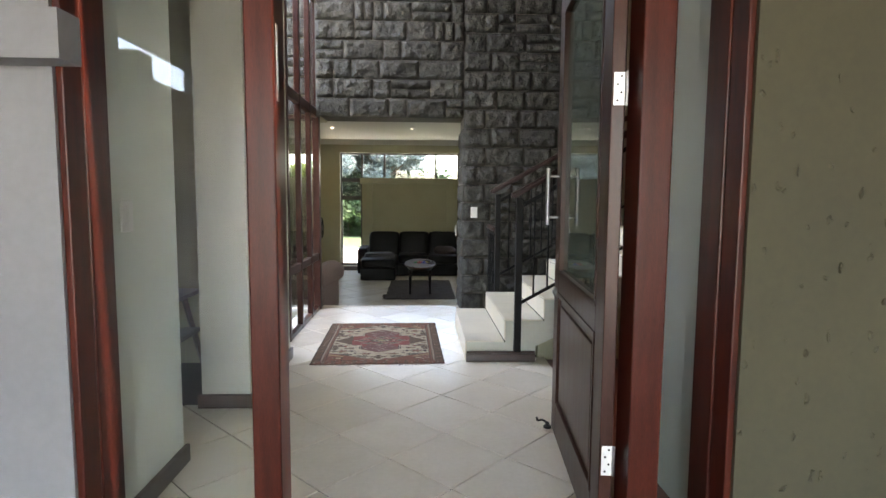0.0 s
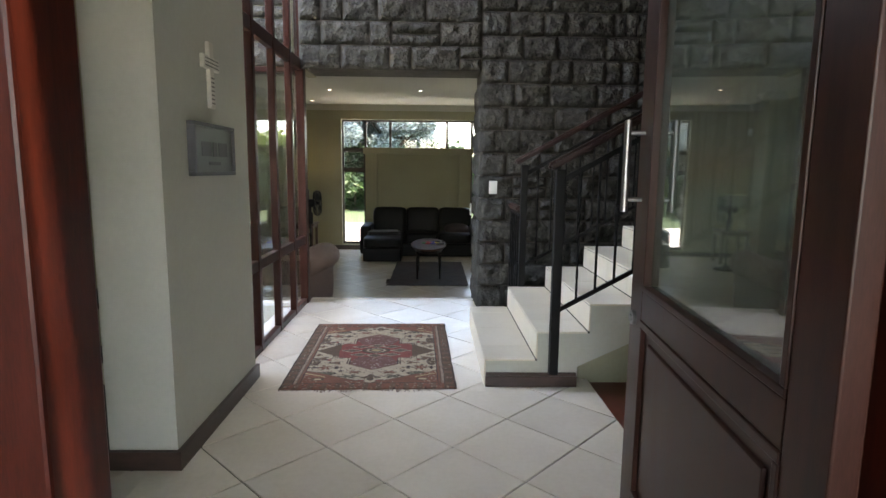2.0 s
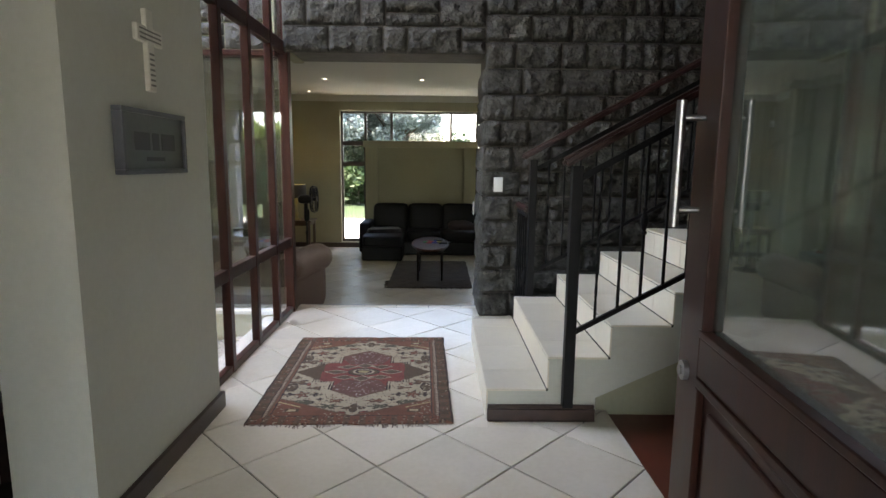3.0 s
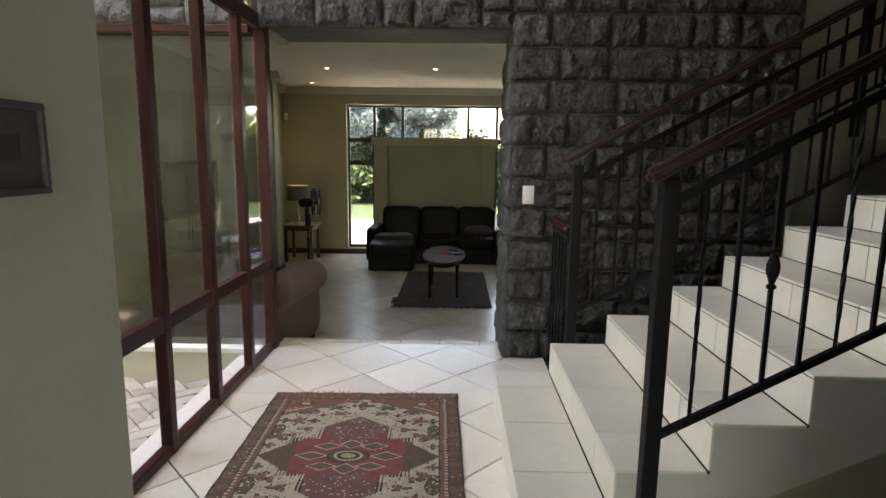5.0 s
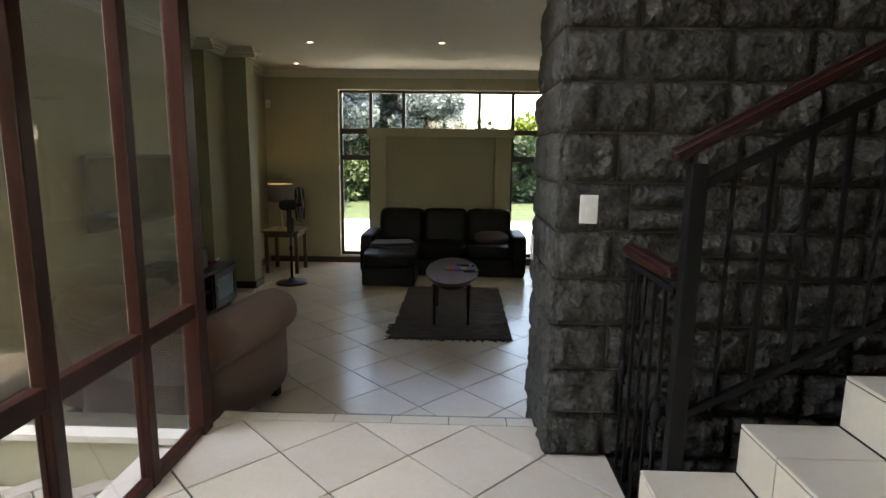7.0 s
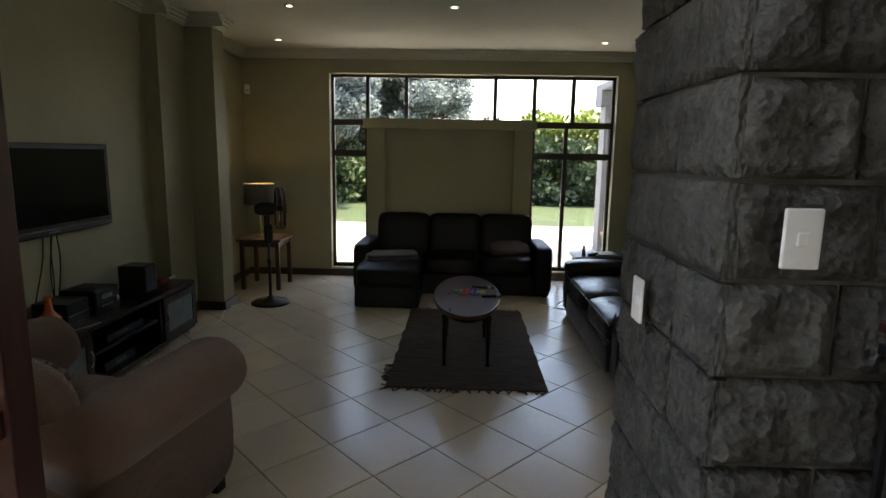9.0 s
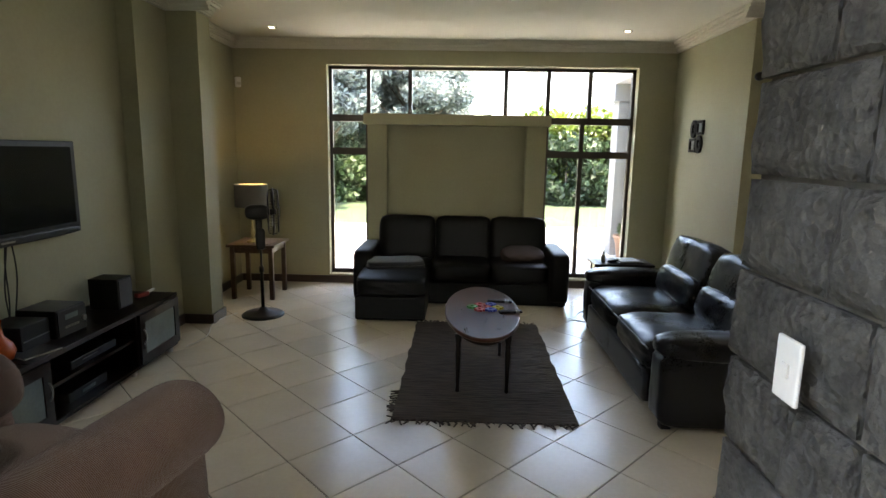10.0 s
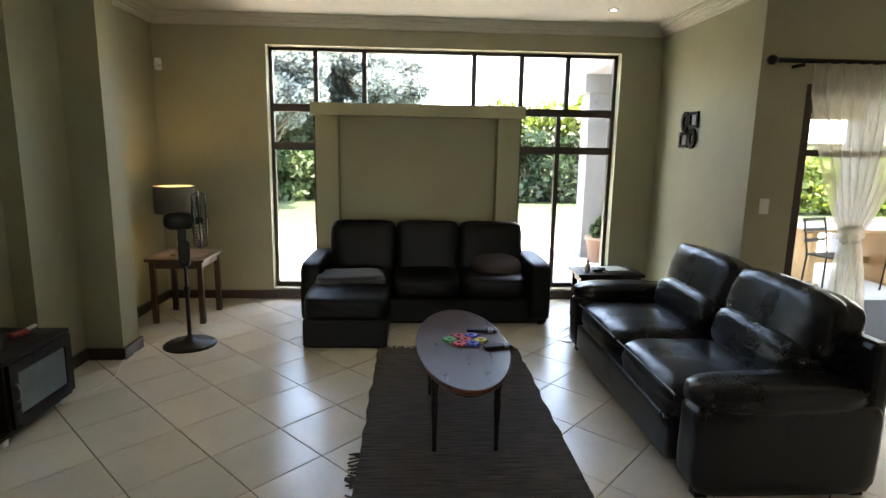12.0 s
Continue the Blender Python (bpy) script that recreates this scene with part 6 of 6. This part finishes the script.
lay_tiles(floor_hall, [(-0.92, 1.18, 2.16, 4.40), (-0.92, 0.555, 4.40, 5.75), (0.555, 1.18, 4.40, 4.462), (1.09, 1.18, 4.462, 4.60), (-0.92, 0.92, 5.75, 6.66), (-2.2, -0.92, 2.9, 3.6)], 0.338, 4.037, 0.566, 0.004, TILE, 0.008, deep=1.03)
lay_tiles(floor_living, [(-2.56, 2.38, 7.06, 12.34), (-2.56, -0.93, 6.63, 7.06), (2.38, 3.6, 7.06, 10.66)], -0.8145, 9.272, 0.555, LIV + 0.004, TILE, 0.006, deep=1.046)
# a row of cut tiles along the edge of the step
for i in range(6):
    x0 = -0.915 + 0.285 * i
    if x0 < 0.6:
        part("edge_tile", B((x0, min(x0 + 0.281, 0.64), 6.664, 6.745, -0.006, 0.005), bevel=0.0015, seg=1), STAIRTILE, floor_hall)
part("edge_strip", B((-0.92, 0.64, 6.742, 6.752, -0.15, 0.006)), STEEL, floor_hall, "bright metal edging strip")


def rock(w, h, seed):
    """A block of true size with a rough, chipped face towards -y."""
    nx, nz = max(5, round(w / 0.0165)), max(5, round(h / 0.0165))
    rnd = random.Random(seed)
    chips = [(rnd.uniform(0, w), rnd.uniform(0, h), rnd.uniform(-0.5, 0.5), rnd.uniform(-0.5, 0.5), rnd.uniform(0.026, 0.050)) for _ in range(max(4, round(w * h * 130)))]
    bm = bmesh.new()
    g = {}
    for i in range(nx + 1):
        for k in range(nz + 1):
            u, v = i / nx * w, k / nz * h
            if 0 < i < nx and 0 < k < nz:
                u += rnd.uniform(-0.3, 0.3) * w / nx
                v += rnd.uniform(-0.3, 0.3) * h / nz
            # each chip is a tilted flat; the face blends the two nearest
            p = Vector((u, v, seed * 3.7))
            us, vs = u + 0.02 * noise.noise(p * 22), v + 0.02 * noise.noise(p * 22 + Vector((5, 3, 1)))
            near2 = sorted(chips, key=lambda q: (us - q[0]) ** 2 + (vs - q[1]) ** 2)[:2]
            wts = [1 / ((us - q[0]) ** 2 + (vs - q[1]) ** 2 + 0.0003) for q in near2]
            flat = sum(k_ * (q[4] + (u - q[0]) * q[2] * 0.5 + (v - q[1]) * q[3] * 0.5) for k_, q in zip(wts, near2)) / sum(wts)
            hgt = flat + 0.014 * noise.noise(p * 13) + 0.011 * noise.noise(p * 30) + 0.006 * noise.noise(p * 60)
            edge = min(u, w - u, v, h - v)
            hgt = 0.006 + max(0.0, hgt - 0.006) * min(1.0, (edge + 0.002) / 0.030) ** 0.7
            g[i, k] = bm.verts.new((u, -max(0.005, min(0.075, hgt)), v))
    for i in range(nx):
        for k in range(nz):
            q = (g[i, k], g[i + 1, k], g[i + 1, k + 1], g[i, k + 1])
            if rnd.random() < 0.5:
                bm.faces.new((q[0], q[1], q[2]))
                bm.faces.new((q[0], q[2], q[3]))
            else:
                bm.faces.new((q[0], q[1], q[3]))
                bm.faces.new((q[1], q[2], q[3]))
    ring = [g[i, 0] for i in range(nx)] + [g[nx, k] for k in range(nz)] + [g[i, nz] for i in range(nx, 0, -1)] + [g[0, k] for k in range(nz, 0, -1)]
    back = [bm.verts.new((v.co.x, 0.05, v.co.z)) for v in ring]
    for i in range(len(ring)):
        j = (i + 1) % len(ring)
        bm.faces.new((ring[j], ring[i], back[i], back[j]))
    bmesh.ops.recalc_face_normals(bm, faces=bm.faces)
    me = bpy.data.meshes.new("stone")
    bm.to_mesh(me)
    bm.free()
    me.polygons.foreach_set("use_smooth", [True] * len(me.polygons))
    me.set_sharp_from_angle(angle=radians(50))
    me.materials.append(STONE)
    return me


JOINT = 0.011
ROCKS = {}
for w in (0.13, 0.19, 0.24, 0.30, 0.36, 0.42):
    for h in (0.1, 0.2):
        ROCKS[w, h] = [rock(w - JOINT, h - JOINT, 10 * w + 3 * h + 1.7 * k) for k in range(6)]
stone_wall = thing("wall_stone", "wall of dark grey rock-faced stone blocks", "stone wall", kind="structure")


def lay_stones(m, length, courses, seed=3, z0=0.0, first=(), proud=1.0, split=1.0):
    """Courses of blocks on a plane, 0.2 m each: x along it, the face towards -y."""
    rnd = random.Random(seed)
    sizes = sorted({w for w, h in ROCKS})
    for row in range(courses):
        z = z0 + row * 0.2
        x, n = 0.0, 0
        while x < length - 0.02:
            rest = length - x
            w = first[row % len(first)] if first and n == 0 else rnd.choice((0.19, 0.30, 0.30, 0.36, 0.42, 0.42))
            if rest - w < 0.12:
                w = rest
            kind = rnd.random() / max(split, 0.01)
            cells = [(x, z, w, 0.2)]
            if kind < 0.16:
                cells = [(x, z, w, 0.1), (x, z + 0.1, w, 0.1)]
            elif kind < 0.26 and w > 0.28:
                cells = [(x + w * i / 3, z, w / 3, 0.2) for i in range(3)]
            for cx, cz, cw, ch in cells:
                size = min(sizes, key=lambda q: abs(q - cw))
                ob = new("stone", rnd.choice(ROCKS[size, ch]))
                ob.parent = stone_wall
                fit_w = (cw - JOINT) / (size - JOINT)
                turn = rnd.random() < 0.5
                base = Matrix.Translation((cx + JOINT / 2, 0, cz + JOINT / 2)) @ Matrix.Diagonal((fit_w, proud * rnd.uniform(0.85, 1.2), 1, 1))
                if turn:
                    base = Matrix.Translation((cx + cw - JOINT / 2, 0, cz + ch - JOINT / 2)) @ Matrix.Diagonal((-fit_w, proud * rnd.uniform(0.85, 1.2), -1, 1))
                ob.matrix_basis = m @ base
            x += w
            n += 1


lay_stones(pose(0.66, STONEY + 0.030, 0), 1.76, 22, 5, -0.4, (0.24, 0.36, 0.24, 0.30), 1.0, 0.75)
lay_stones(pose(-0.92, STONEY + 0.030, 0), 1.58, 10, 9, 2.105, split=0.7)
lay_stones(pose(0.660, 7.05, 0, 0, 0, -90), 0.65, 12, 12, -0.4, (0.36, 0.24, 0.42, 0.30), 0.5, 0.0)
lay_stones(pose(-2.7, 6.435, 0), 1.7, 6, 14, 2.12)

# courtyard pavers in a herringbone
court = tagged(thing("courtyard_paving", "pale brick pavers laid in a herringbone", "paving"), kind="structure")
me = part("paver", B((0.003, 0.197, 0.003, 0.097, -0.05, 0), bevel=0.004, seg=1), PAVER).data
bpy.data.objects.remove(bpy.data.objects["paver"])
for i in range(-24, 25):
    for j in range(-24, 25):
        for turn in (0, 90):
            x, y = i * 0.1, i * 0.1 + j * 0.4
            p = Vector((x, y)) if not turn else Vector((x + 0.1, y + 0.1))
            q = Matrix.Rotation(radians(45), 2) @ p + Vector((-1.7, 5.7))
            if not (-2.9 < q.x < -1.22 and 4.85 < q.y < 6.32):
                continue
            ob = new("paver", me)
            ob.matrix_basis = pose(q.x, q.y, -0.20, 0, 0, 45 + turn)
            ob.parent = court
